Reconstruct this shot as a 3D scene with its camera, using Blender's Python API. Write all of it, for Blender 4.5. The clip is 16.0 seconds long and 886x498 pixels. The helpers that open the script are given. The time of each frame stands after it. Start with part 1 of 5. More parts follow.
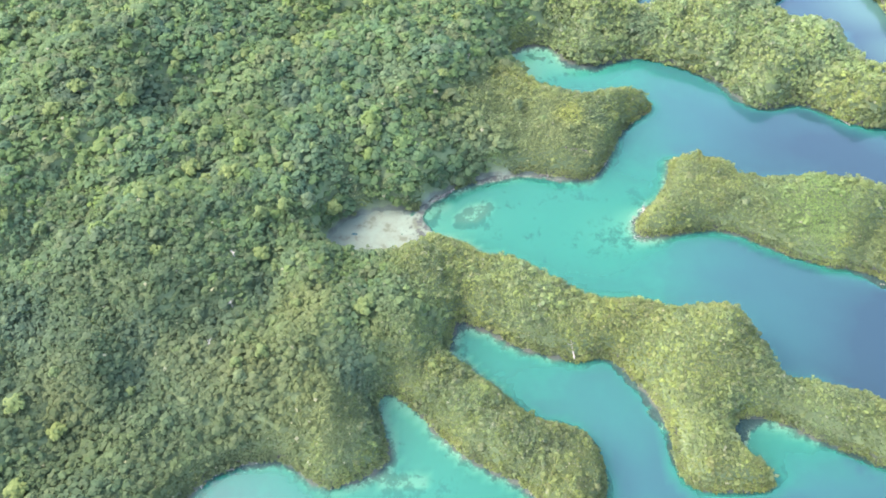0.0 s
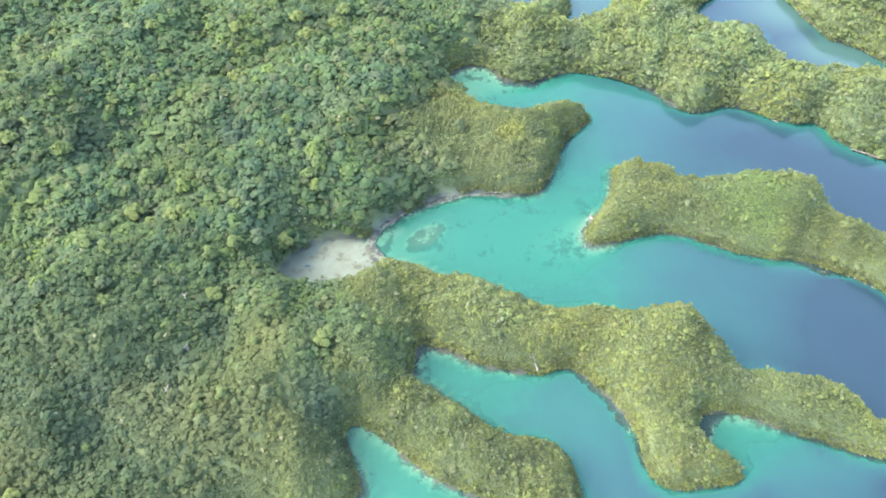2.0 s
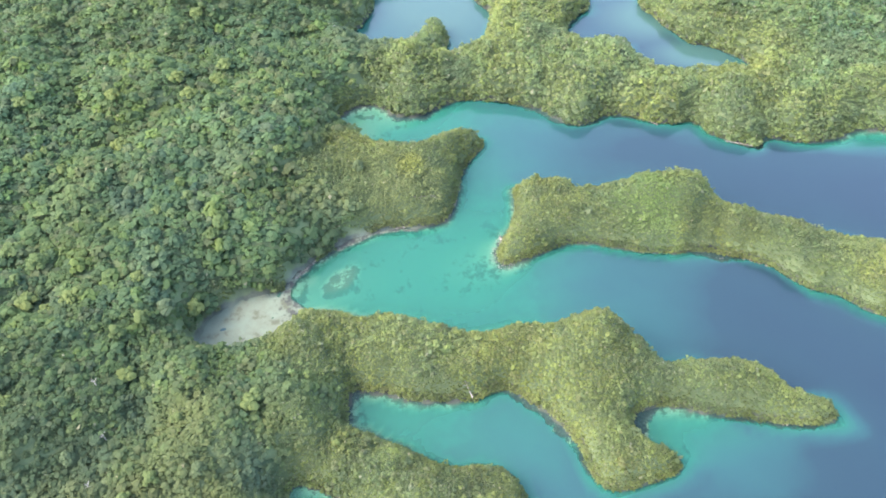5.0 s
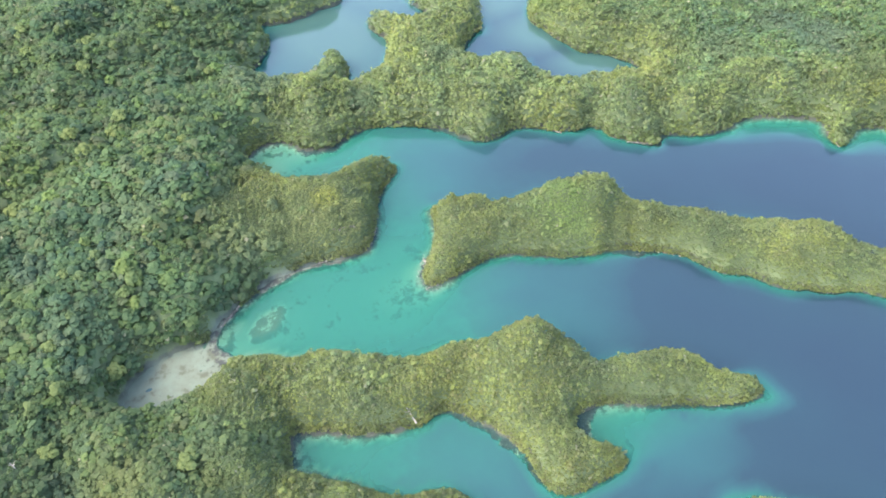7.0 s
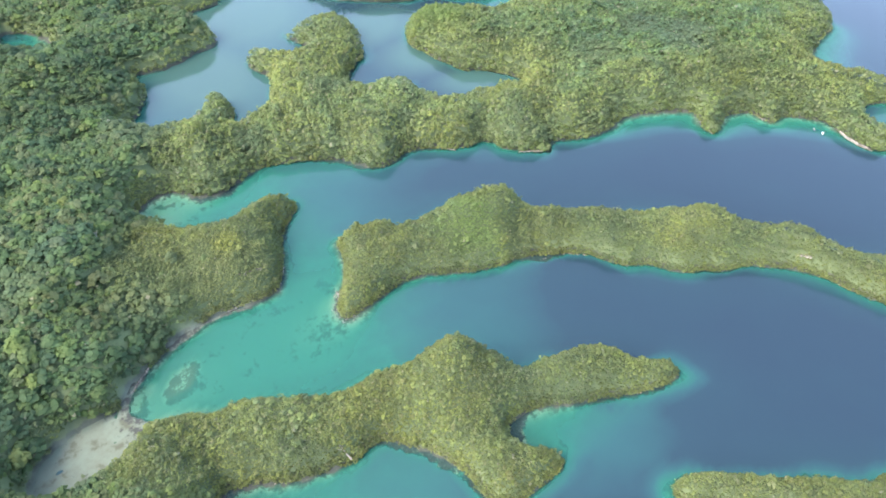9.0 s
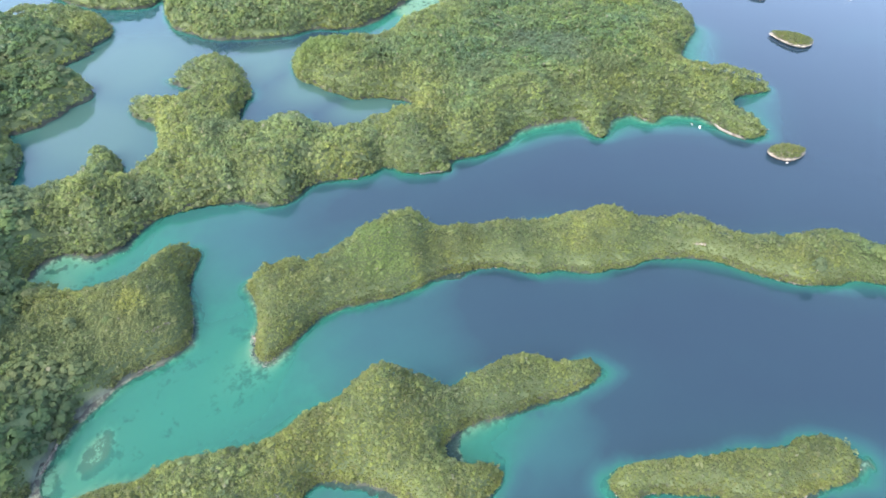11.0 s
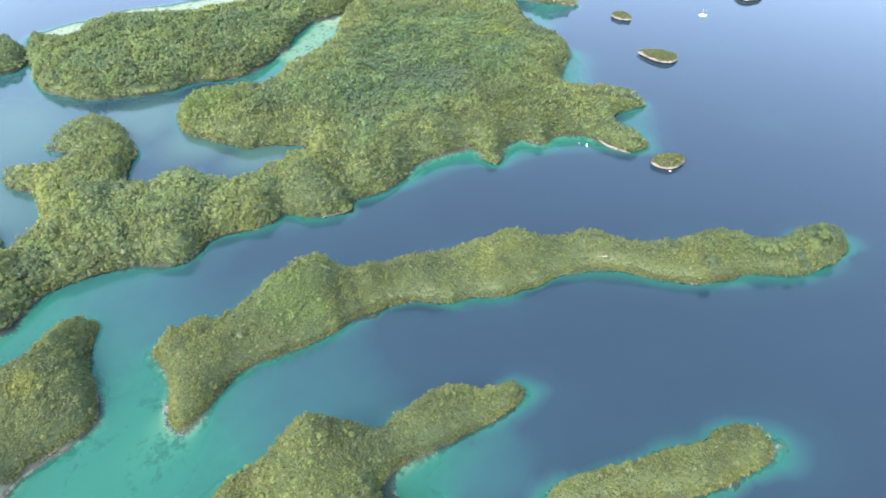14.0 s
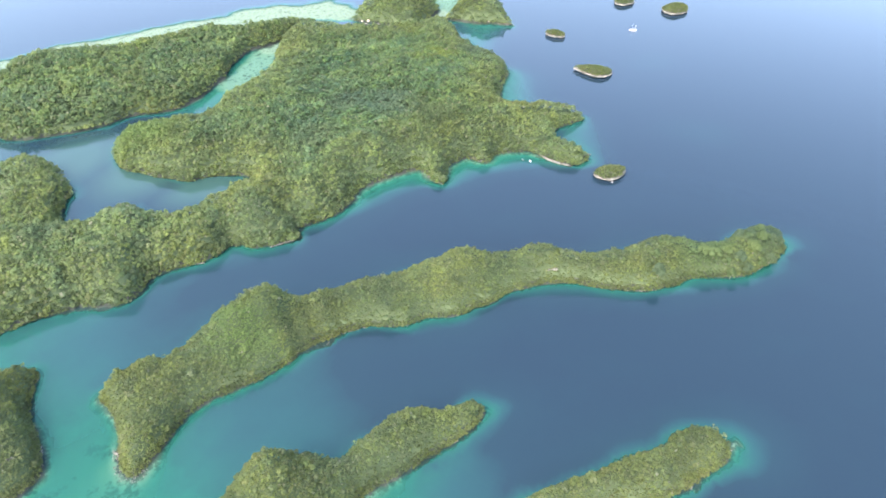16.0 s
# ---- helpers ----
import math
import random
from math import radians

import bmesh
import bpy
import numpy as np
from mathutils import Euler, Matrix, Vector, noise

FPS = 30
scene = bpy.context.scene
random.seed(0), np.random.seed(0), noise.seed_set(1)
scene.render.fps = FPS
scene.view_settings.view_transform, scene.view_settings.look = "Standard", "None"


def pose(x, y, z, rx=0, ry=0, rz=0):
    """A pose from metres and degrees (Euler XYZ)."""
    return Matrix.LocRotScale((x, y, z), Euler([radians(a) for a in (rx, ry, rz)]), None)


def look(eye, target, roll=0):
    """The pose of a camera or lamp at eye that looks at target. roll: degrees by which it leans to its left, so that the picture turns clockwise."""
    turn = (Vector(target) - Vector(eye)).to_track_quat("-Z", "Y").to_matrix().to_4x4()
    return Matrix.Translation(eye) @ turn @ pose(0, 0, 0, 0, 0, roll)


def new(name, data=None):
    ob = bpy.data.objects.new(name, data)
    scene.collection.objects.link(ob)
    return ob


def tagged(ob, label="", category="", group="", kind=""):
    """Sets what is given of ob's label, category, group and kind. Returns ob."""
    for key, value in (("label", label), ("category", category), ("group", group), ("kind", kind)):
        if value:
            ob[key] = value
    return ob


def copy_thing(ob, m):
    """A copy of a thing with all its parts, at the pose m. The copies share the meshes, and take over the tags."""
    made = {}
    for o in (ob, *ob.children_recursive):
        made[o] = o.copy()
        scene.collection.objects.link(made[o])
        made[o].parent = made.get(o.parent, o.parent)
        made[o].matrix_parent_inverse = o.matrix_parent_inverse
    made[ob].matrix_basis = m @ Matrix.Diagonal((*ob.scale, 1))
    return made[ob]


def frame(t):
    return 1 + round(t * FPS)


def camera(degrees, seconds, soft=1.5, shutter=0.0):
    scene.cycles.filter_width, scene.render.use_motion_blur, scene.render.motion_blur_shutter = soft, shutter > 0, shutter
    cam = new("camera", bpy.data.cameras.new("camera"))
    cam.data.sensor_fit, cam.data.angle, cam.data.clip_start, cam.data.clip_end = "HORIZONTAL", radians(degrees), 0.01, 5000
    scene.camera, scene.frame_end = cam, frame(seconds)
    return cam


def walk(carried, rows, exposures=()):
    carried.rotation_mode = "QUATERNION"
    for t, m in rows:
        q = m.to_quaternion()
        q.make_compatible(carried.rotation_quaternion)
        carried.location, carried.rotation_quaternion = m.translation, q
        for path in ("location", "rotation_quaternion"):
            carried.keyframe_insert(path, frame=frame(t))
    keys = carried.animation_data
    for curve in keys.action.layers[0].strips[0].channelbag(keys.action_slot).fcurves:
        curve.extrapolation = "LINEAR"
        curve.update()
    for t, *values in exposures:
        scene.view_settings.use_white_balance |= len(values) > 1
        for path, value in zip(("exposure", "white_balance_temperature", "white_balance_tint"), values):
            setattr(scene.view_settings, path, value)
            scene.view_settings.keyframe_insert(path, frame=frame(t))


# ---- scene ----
# ---- camera ----
cam = camera(64.23, 16.0, soft=1.8)
# seconds, x, y, height, heading, pitch, roll
ROWS = [
    (0.0, 0.00, -0.00, 400.00, 0.000, -52.732, -0.072),
    (0.5, -0.41, 0.03, 399.94, -1.478, -52.235, 0.005),
    (1.0, -0.59, -0.23, 399.90, -3.011, -51.772, 0.052),
    (1.5, -0.78, -0.35, 400.00, -4.599, -51.324, 0.054),
    (2.0, -1.09, -0.28, 400.37, -6.208, -50.885, 0.053),
    (2.5, -1.29, -0.11, 400.77, -7.890, -50.464, 0.034),
    (3.0, -1.47, 0.18, 401.09, -9.627, -50.039, 0.037),
    (3.5, -2.09, 0.59, 401.17, -11.406, -49.603, 0.093),
    (4.0, -2.79, 1.08, 401.24, -13.343, -49.133, 0.141),
    (6.5, -5.15, 2.75, 401.45, -24.206, -46.715, 0.142),
    (7.0, -5.03, 2.76, 401.59, -26.674, -46.217, 0.067),
    (7.5, -5.12, 2.79, 401.63, -29.268, -45.729, -0.015),
    (8.0, -5.46, 3.07, 401.56, -31.914, -45.234, -0.065),
    (8.5, -5.88, 3.42, 401.43, -34.585, -44.745, -0.086),
    (9.0, -6.15, 3.60, 401.58, -37.229, -44.258, -0.092),
    (11.5, -8.43, 5.62, 402.62, -49.490, -41.833, -0.050),
    (12.0, -8.96, 6.30, 402.77, -51.473, -41.351, -0.001),
    (12.5, -9.32, 6.90, 402.75, -53.162, -40.870, 0.037),
    (13.0, -9.54, 7.45, 402.73, -54.605, -40.399, 0.078),
    (13.5, -9.50, 7.79, 402.94, -55.991, -39.938, 0.056),
    (14.0, -9.35, 7.96, 403.33, -57.359, -39.519, 0.018),
    (14.5, -9.21, 8.09, 403.72, -58.693, -39.105, -0.023),
    (15.0, -9.04, 8.39, 403.70, -60.007, -38.688, -0.068),
    (15.5, -8.86, 8.71, 403.45, -61.289, -38.261, -0.103),
    (16.0, -8.78, 9.07, 403.06, -62.542, -37.826, -0.136),
]
walk(cam, [(t, pose(x, y, z, 90 + pitch, 0, yaw) @ pose(0, 0, 0, 0, 0, roll)) for t, x, y, z, yaw, pitch, roll in ROWS],
     [(0.0, 3.7, 7000, 16), (4.0, 3.52, 7000, 16), (8.0, 3.28, 7000, 16), (12.0, 3.12, 7000, 16), (16.0, 3.1, 6900, 15)])

# ---- light ----
SUN_ELEVATION, SUN_AZIMUTH = 50.0, -84.0   # degrees; azimuth clockwise from +y
world = bpy.data.worlds.new("hazy_sky")
scene.world = world
world.use_nodes = True
wn, wl = world.node_tree.nodes, world.node_tree.links
sky = wn.new("ShaderNodeTexSky")
sky.sky_type = "NISHITA"
sky.sun_disc = False
sky.sun_elevation, sky.sun_rotation = radians(SUN_ELEVATION), radians(SUN_AZIMUTH)
sky.air_density, sky.dust_density, sky.ozone_density = 1.0, 3.0, 1.0
wl.new(sky.outputs[0], wn["Background"].inputs[0])
wn["Background"].inputs[1].default_value = 0.15
sun = new("sun", bpy.data.lights.new("sun", "SUN"))
sun.data.energy, sun.data.angle, sun.data.color = 0.25, radians(30.0), (1.0, 0.95, 0.86)
_a, _e = radians(SUN_AZIMUTH), radians(SUN_ELEVATION)
SUN_DIR = Vector((math.sin(_a) * math.cos(_e), math.cos(_a) * math.cos(_e), math.sin(_e)))
sun.matrix_world = look(SUN_DIR * 1500, (0, 0, 0))


# ---- materials ----
def material(name):
    m = bpy.data.materials.new(name)
    m.use_nodes = True
    return m, m.node_tree.nodes, m.node_tree.links, m.node_tree.nodes["Principled BSDF"]


def math_node(nodes, links, op, a, b=None, clamp=False):
    n = nodes.new("ShaderNodeMath")
    n.operation, n.use_clamp = op, clamp
    for i, v in enumerate((a, b)):
        if v is None:
            continue
        if isinstance(v, (int, float)):
            n.inputs[i].default_value = v
        else:
            links.new(v, n.inputs[i])
    return n.outputs[0]


def noise_node(nodes, links, scale, detail=4.0, rough=0.6, vector=None):
    n = nodes.new("ShaderNodeTexNoise")
    n.inputs["Scale"].default_value, n.inputs["Detail"].default_value, n.inputs["Roughness"].default_value = scale, detail, rough
    if vector is None:
        vector = nodes.new("ShaderNodeNewGeometry").outputs["Position"]
    links.new(vector, n.inputs["Vector"])
    return n.outputs["Fac"]


def ramp_node(nodes, links, fac, stops):
    n = nodes.new("ShaderNodeValToRGB")
    while len(n.color_ramp.elements) < len(stops):
        n.color_ramp.elements.new(0.5)
    for e, (p, c) in zip(n.color_ramp.elements, stops):
        e.position, e.color = p, (*c, 1) if len(c) == 3 else c
    links.new(fac, n.inputs[0])
    return n.outputs[0]


def mix_node(nodes, links, fac, a, b, blend="MIX"):
    n = nodes.new("ShaderNodeMix")
    n.data_type, n.blend_type = "RGBA", blend
    for i, v in ((0, fac), (6, a), (7, b)):
        if isinstance(v, (int, float)):
            n.inputs[i].default_value = v
        elif isinstance(v, tuple):
            n.inputs[i].default_value = (*v, 1)
        else:
            links.new(v, n.inputs[i])
    return n.outputs[2]


def bump_node(nodes, links, height, strength, distance):
    n = nodes.new("ShaderNodeBump")
    n.inputs["Strength"].default_value, n.inputs["Distance"].default_value = strength, distance
    links.new(height, n.inputs["Height"])
    return n.outputs[0]


def leaf_material(name, rough=0.7):
    """Leaves: the colour of each crown is its own, broken by fine grain and by patches of old and young growth."""
    m, n, l, b = material(name)
    att = n.new("ShaderNodeAttribute")
    att.attribute_name = "leaf_colour"
    fine = noise_node(n, l, 1.3, 3.0, 0.7)
    broad = noise_node(n, l, 0.012, 3.0, 0.6)
    grain = ramp_node(n, l, fine, [(0.25, (0.88, 0.90, 0.98)), (0.52, (0.98, 1.0, 1.12)), (0.78, (1.10, 1.11, 1.2))])
    patch = ramp_node(n, l, broad, [(0.35, (0.90, 0.95, 1.12)), (0.65, (1.12, 1.05, 1.02))])
    c = mix_node(n, l, 1.0, att.outputs["Color"], grain, "MULTIPLY")
    c = mix_node(n, l, 1.0, c, patch, "MULTIPLY")
    l.new(c, b.inputs["Base Color"])
    b.inputs["Roughness"].default_value = rough
    b.inputs["Specular IOR Level"].default_value = 0.06
    l.new(bump_node(n, l, fine, 0.3, 0.25), b.inputs["Normal"])
    thin = n.new("ShaderNodeBsdfTranslucent")
    l.new(mix_node(n, l, 1.0, c, (1.15, 1.2, 0.9), "MULTIPLY"), thin.inputs[0])
    both = n.new("ShaderNodeMixShader")
    both.inputs[0].default_value = 0.45
    l.new(b.outputs[0], both.inputs[1])
    l.new(thin.outputs[0], both.inputs[2])
    l.new(both.outputs[0], n["Material Output"].inputs[0])
    return m


def bark_material():
    m, n, l, b = material("bark")
    g = noise_node(n, l, 2.0, 5.0, 0.7)
    l.new(ramp_node(n, l, g, [(0.3, (0.12, 0.1, 0.08)), (0.7, (0.34, 0.31, 0.27))]), b.inputs["Base Color"])
    b.inputs["Roughness"].default_value = 0.85
    return m


def shelf_mask(n, l):
    """1 on the ragged ledge of dead coral along the shore, 0 past it."""
    shore, wide = n.new("ShaderNodeAttribute"), n.new("ShaderNodeAttribute")
    shore.attribute_name, wide.attribute_name = "shore", "shelf"
    rag = math_node(n, l, "ADD", math_node(n, l, "MULTIPLY", noise_node(n, l, 0.16, 5.0, 0.72), 3.0), -0.35)
    edge = math_node(n, l, "SUBTRACT", math_node(n, l, "MULTIPLY", wide.outputs["Fac"], rag), shore.outputs["Fac"])
    return math_node(n, l, "MULTIPLY", edge, 0.4, True)


def ground_material():
    """Leaf litter and limestone on land, sand and coral heads under water."""
    m, n, l, b = material("ground")
    pos = n.new("ShaderNodeNewGeometry").outputs["Position"]
    xyz = n.new("ShaderNodeSeparateXYZ")
    l.new(pos, xyz.inputs[0])
    z = xyz.outputs["Z"]
    rock = ramp_node(n, l, noise_node(n, l, 0.5, 6.0, 0.7), [(0.3, (0.026, 0.032, 0.026)), (0.6, (0.048, 0.056, 0.047)), (0.8, (0.11, 0.115, 0.095))])
    litter = ramp_node(n, l, noise_node(n, l, 0.7, 5.0, 0.7), [(0.3, (0.058, 0.085, 0.045)), (0.7, (0.085, 0.115, 0.055))])
    edge = math_node(n, l, "MULTIPLY_ADD", noise_node(n, l, 0.12, 3.0, 0.6), 8.0)
    edge.node.inputs[2].default_value = -1.2
    above = math_node(n, l, "MULTIPLY", math_node(n, l, "SUBTRACT", z, edge), 0.6, True)
    land = mix_node(n, l, above, rock, litter)
    att = n.new("ShaderNodeAttribute")
    att.attribute_name = "mud"
    sand = ramp_node(n, l, noise_node(n, l, 0.09, 6.0, 0.65), [(0.36, (0.06, 0.07, 0.05)), (0.44, (0.086, 0.107, 0.082)), (0.6, (0.094, 0.124, 0.096))])
    coral_a = noise_node(n, l, 0.16, 5.0, 0.72)
    coral_b = noise_node(n, l, 0.035, 2.0, 0.5)
    coral = math_node(n, l, "MULTIPLY", math_node(n, l, "SUBTRACT", math_node(n, l, "ADD", math_node(n, l, "MULTIPLY", coral_a, 0.6), math_node(n, l, "MULTIPLY", coral_b, 0.5)), 0.61), 16.0, True)
    reef = n.new("ShaderNodeAttribute")
    reef.attribute_name = "reef"
    coral2 = math_node(n, l, "MULTIPLY", math_node(n, l, "SUBTRACT", math_node(n, l, "ADD", coral_a, math_node(n, l, "MULTIPLY", reef.outputs["Fac"], 0.32)), 0.66), 9.0, True)
    coral = math_node(n, l, "MAXIMUM", coral, coral2)
    bed = mix_node(n, l, math_node(n, l, "MULTIPLY", coral, 0.88), (0.22, 0.222, 0.175), (0.056, 0.061, 0.05))
    rubble = ramp_node(n, l, noise_node(n, l, 0.45, 5.0, 0.7), [(0.34, (0.016, 0.021, 0.026)), (0.56, (0.034, 0.041, 0.045)), (0.76, (0.11, 0.118, 0.115))])
    bed = mix_node(n, l, shelf_mask(n, l), bed, rubble)
    wet = math_node(n, l, "MULTIPLY", math_node(n, l, "ADD", z, 0.15), 6.0, True)
    c = mix_node(n, l, wet, bed, land)
    stony = n.new("ShaderNodeAttribute")
    stony.attribute_name = "stony"
    stones = math_node(n, l, "ADD", noise_node(n, l, 0.22, 5.0, 0.7), math_node(n, l, "MULTIPLY", stony.outputs["Fac"], 0.2))
    sand = mix_node(n, l, math_node(n, l, "MULTIPLY", math_node(n, l, "SUBTRACT", stones, 0.63), 10.0, True), sand, (0.035, 0.042, 0.038))
    c = mix_node(n, l, att.outputs["Fac"], c, sand)
    l.new(c, b.inputs["Base Color"])
    b.inputs["Roughness"].default_value = 0.9
    b.inputs["Specular IOR Level"].default_value = 0.1
    return m


def water_material():
    """Clear sea: pale over sand, turquoise in a few metres, blue in the deep."""
    m, n, l, b = material("sea_water")
    att = n.new("ShaderNodeAttribute")
    att.attribute_name = "depth"
    ledge = shelf_mask(n, l)
    shoal = math_node(n, l, "MINIMUM", att.outputs["Fac"], 0.55)
    deep = math_node(n, l, "ADD", att.outputs["Fac"], math_node(n, l, "MULTIPLY", ledge, math_node(n, l, "SUBTRACT", shoal, att.outputs["Fac"])))
    d = math_node(n, l, "DIVIDE", deep, 40.0, True)
    ripple = noise_node(n, l, 0.02, 4.0, 0.55)
    d = math_node(n, l, "ADD", d, math_node(n, l, "MULTIPLY", math_node(n, l, "SUBTRACT", ripple, 0.5), math_node(n, l, "MULTIPLY", d, 0.5)), True)
    mottle = noise_node(n, l, 0.085, 5.0, 0.65)
    fade = math_node(n, l, "SUBTRACT", 1.0, math_node(n, l, "MULTIPLY", d, 3.5), True)
    swing = math_node(n, l, "MULTIPLY", math_node(n, l, "SUBTRACT", mottle, 0.5), math_node(n, l, "MULTIPLY", fade, 1.3))
    d = math_node(n, l, "MULTIPLY", d, math_node(n, l, "ADD", swing, 1.0), True)
    col = ramp_node(n, l, d, [(0.0, (0.12, 0.15, 0.135)), (0.016, (0.05, 0.118, 0.092)), (0.04, (0.013, 0.100, 0.076)), (0.08, (0.011, 0.086, 0.066)), (0.15, (0.011, 0.062, 0.054)), (0.30, (0.011, 0.043, 0.047)), (0.55, (0.0093, 0.0245, 0.034)), (1.0, (0.0088, 0.0205, 0.031))])
    murk = n.new("ShaderNodeAttribute")
    murk.attribute_name = "murk"
    col = mix_node(n, l, murk.outputs["Fac"], col, (0.022, 0.055, 0.049))
    l.new(col, b.inputs["Base Color"])
    b.inputs["Roughness"].default_value = 0.04
    b.inputs["IOR"].default_value = 1.33
    wave = noise_node(n, l, 0.35, 4.0, 0.6)
    l.new(bump_node(n, l, wave, 0.16, 0.3), b.inputs["Normal"])
    clear = n.new("ShaderNodeBsdfTransparent")
    l.new(ramp_node(n, l, math_node(n, l, "DIVIDE", deep, 4.0, True), [(0.0, (0.86, 0.95, 0.90)), (0.25, (0.46, 0.80, 0.72)), (0.7, (0.10, 0.54, 0.46)), (1.0, (0.05, 0.42, 0.37))]), clear.inputs[0])
    e = math_node(n, l, "POWER", 2.718, math_node(n, l, "MULTIPLY", math_node(n, l, "MAXIMUM", math_node(n, l, "SUBTRACT", deep, 0.5), 0.0), -0.36))
    e = math_node(n, l, "MULTIPLY", e, math_node(n, l, "SUBTRACT", 1.0, murk.outputs["Fac"]))
    mixs = n.new("ShaderNodeMixShader")
    l.new(math_node(n, l, "MULTIPLY", e, 0.93), mixs.inputs[0])
    l.new(b.outputs[0], mixs.inputs[1])
    l.new(clear.outputs[0], mixs.inputs[2])
    l.new(mixs.outputs[0], n["Material Output"].inputs[0])
    return m


def plain_material(name, colour, rough=0.5, metal=0.0):
    m, n, l, b = material(name)
    g = noise_node(n, l, 1.5, 4.0, 0.6)
    l.new(ramp_node(n, l, g, [(0.3, tuple(0.8 * c for c in colour)), (0.7, colour)]), b.inputs["Base Color"])
    b.inputs["Roughness"].default_value, b.inputs["Metallic"].default_value = rough, metal
    return m


LEAF, BARK, GROUND, WATER = leaf_material("foliage"), bark_material(), ground_material(), water_material()

# ---- plan of the coast, in metres ----
MAINLAND_A = [
    (-700, -250), (-260, -60), (-144, 130), (-125, 144), (-110, 150), (-93, 151), (-72, 137), (-61, 133), (-31, 147),
    (-33, 161), (-42, 186), (-36, 192), (-8, 195), (6, 231), (7, 241), (17, 243), (2, 290), (-22, 299), (-46, 296),
    (-59, 297), (-72, 305), (-78, 319), (-71, 331), (-51, 336), (-18, 338), (20, 369), (67, 379), (111, 369), (123, 382),
    (132, 398), (143, 422), (156, 436)]
MAINLAND_B = [
    (175, 449), (172, 460), (152, 467), (129, 459), (108, 458), (77, 471), (67, 502), (56, 522), (73, 536), (94, 545),
    (100, 591), (97, 665), (109, 664), (139, 708), (131, 750), (150, 750), (176, 742), (232, 762), (244, 769), (242, 796),
    (225, 827), (194, 855), (167, 872), (221, 857), (256, 853), (298, 861), (200, 1130), (-100, 1500), (-900, 1500),
    (-1200, 600)]
MAINLAND = MAINLAND_A + MAINLAND_B
FORK_PENINSULA = [
    (-36, 191), (-28, 190), (21, 147), (50, 135), (57, 128), (75, 58), (87, 120), (95, 134), (90, 157), (78, 169),
    (58, 173), (39, 185), (-24, 245), (-52, 220)]
CROSS_PENINSULA = [
    (2, 248), (32, 237), (46, 228), (64, 221), (88, 212), (95, 216), (106, 217), (115, 207), (125, 193), (136, 167), (135, 143),
    (139, 137), (146, 133), (177, 133), (188, 137), (183, 148), (176, 154), (172, 160), (171, 174), (183, 179),
    (196, 176), (278, 135), (297, 131), (301, 142), (292, 152), (277, 159), (275, 171), (265, 185), (245, 193),
    (214, 201), (209, 208), (207, 220), (197, 229), (189, 247), (151, 249), (131, 259), (108, 259), (94, 263),
    (62, 287), (45, 295), (28, 295), (15, 306), (-15, 314), (-34, 306), (-55, 266)]
LONG_ISLAND = [
    (143, 316), (161, 314), (202, 323), (263, 286), (285, 286), (329, 262), (344, 230), (361, 219), (374, 197),
    (402, 178), (422, 172), (448, 149), (460, 123), (465, 99), (476, 73), (491, 52), (500, 43), (515, 35), (529, 12), (540, -6),
    (559, -18), (578, -29), (598, -34), (610, -27), (611, -16), (600, 2), (573, 17), (556, 32), (547, 70), (523, 90), (483, 135), (482, 166),
    (455, 193), (441, 225), (411, 250), (388, 265), (373, 283), (332, 313), (327, 324), (321, 343), (291, 362),
    (259, 366), (229, 365), (216, 387), (190, 391), (177, 392), (173, 372), (157, 348), (141, 327), (140, 317)]
REEF_ISLAND = [
    (226, 71), (242, 56), (282, 3), (292, -4), (300, -10), (312, -17), (322, -23), (332, -29), (340, -29), (347, -23),
    (349, -10), (345, 2), (336, 10), (322, 14), (314, 20), (300, 35), (288, 42), (272, 57), (258, 71), (240, 82), (223, 84),
    (215, -10), (250, -40)]
NORTH_RIDGE_A = [
    (73, 536), (95, 537), (104, 529), (111, 516), (126, 509), (142, 511), (166, 519), (183, 519), (235, 492), (246, 478),
    (251, 464), (263, 452), (278, 450), (293, 459), (313, 454), (343, 427), (363, 432), (373, 420), (374, 403), (401, 376),
    (415, 392), (431, 379), (456, 368), (473, 366), (494, 374), (507, 372), (556, 347), (567, 334), (553, 313), (550, 299),
    (566, 303)]
NORTH_RIDGE_B = [
    (589, 313), (614, 301), (610, 288), (614, 274), (629, 279), (646, 263), (658, 246), (658, 236), (649, 216), (648, 189),
    (672, 176), (676, 202), (683, 222), (703, 235), (725, 235), (755, 215), (762, 217), (751, 266), (733, 288), (731, 307),
    (744, 323), (803, 346), (847, 352), (870, 379), (874, 407), (886, 440), (922, 465), (956, 503), (944, 527), (899, 562)]
NORTH_RIDGE = NORTH_RIDGE_A + NORTH_RIDGE_B
NORTH_RIDGE_BACK_A = [
    (890, 556), (867, 602), (851, 643), (855, 677), (843, 711), (812, 695), (762, 679), (724, 653), (684, 632), (651, 632),
    (620, 625), (597, 633), (555, 614), (527, 624), (484, 670), (462, 670), (439, 658), (419, 630), (418, 597), (427, 565),
    (427, 541), (457, 537), (481, 494), (439, 461), (417, 470), (380, 476), (362, 470), (356, 493), (361, 531), (356, 552),
    (342, 563), (321, 558), (318, 569), (304, 580), (324, 609), (351, 633), (355, 628), (384, 690)]
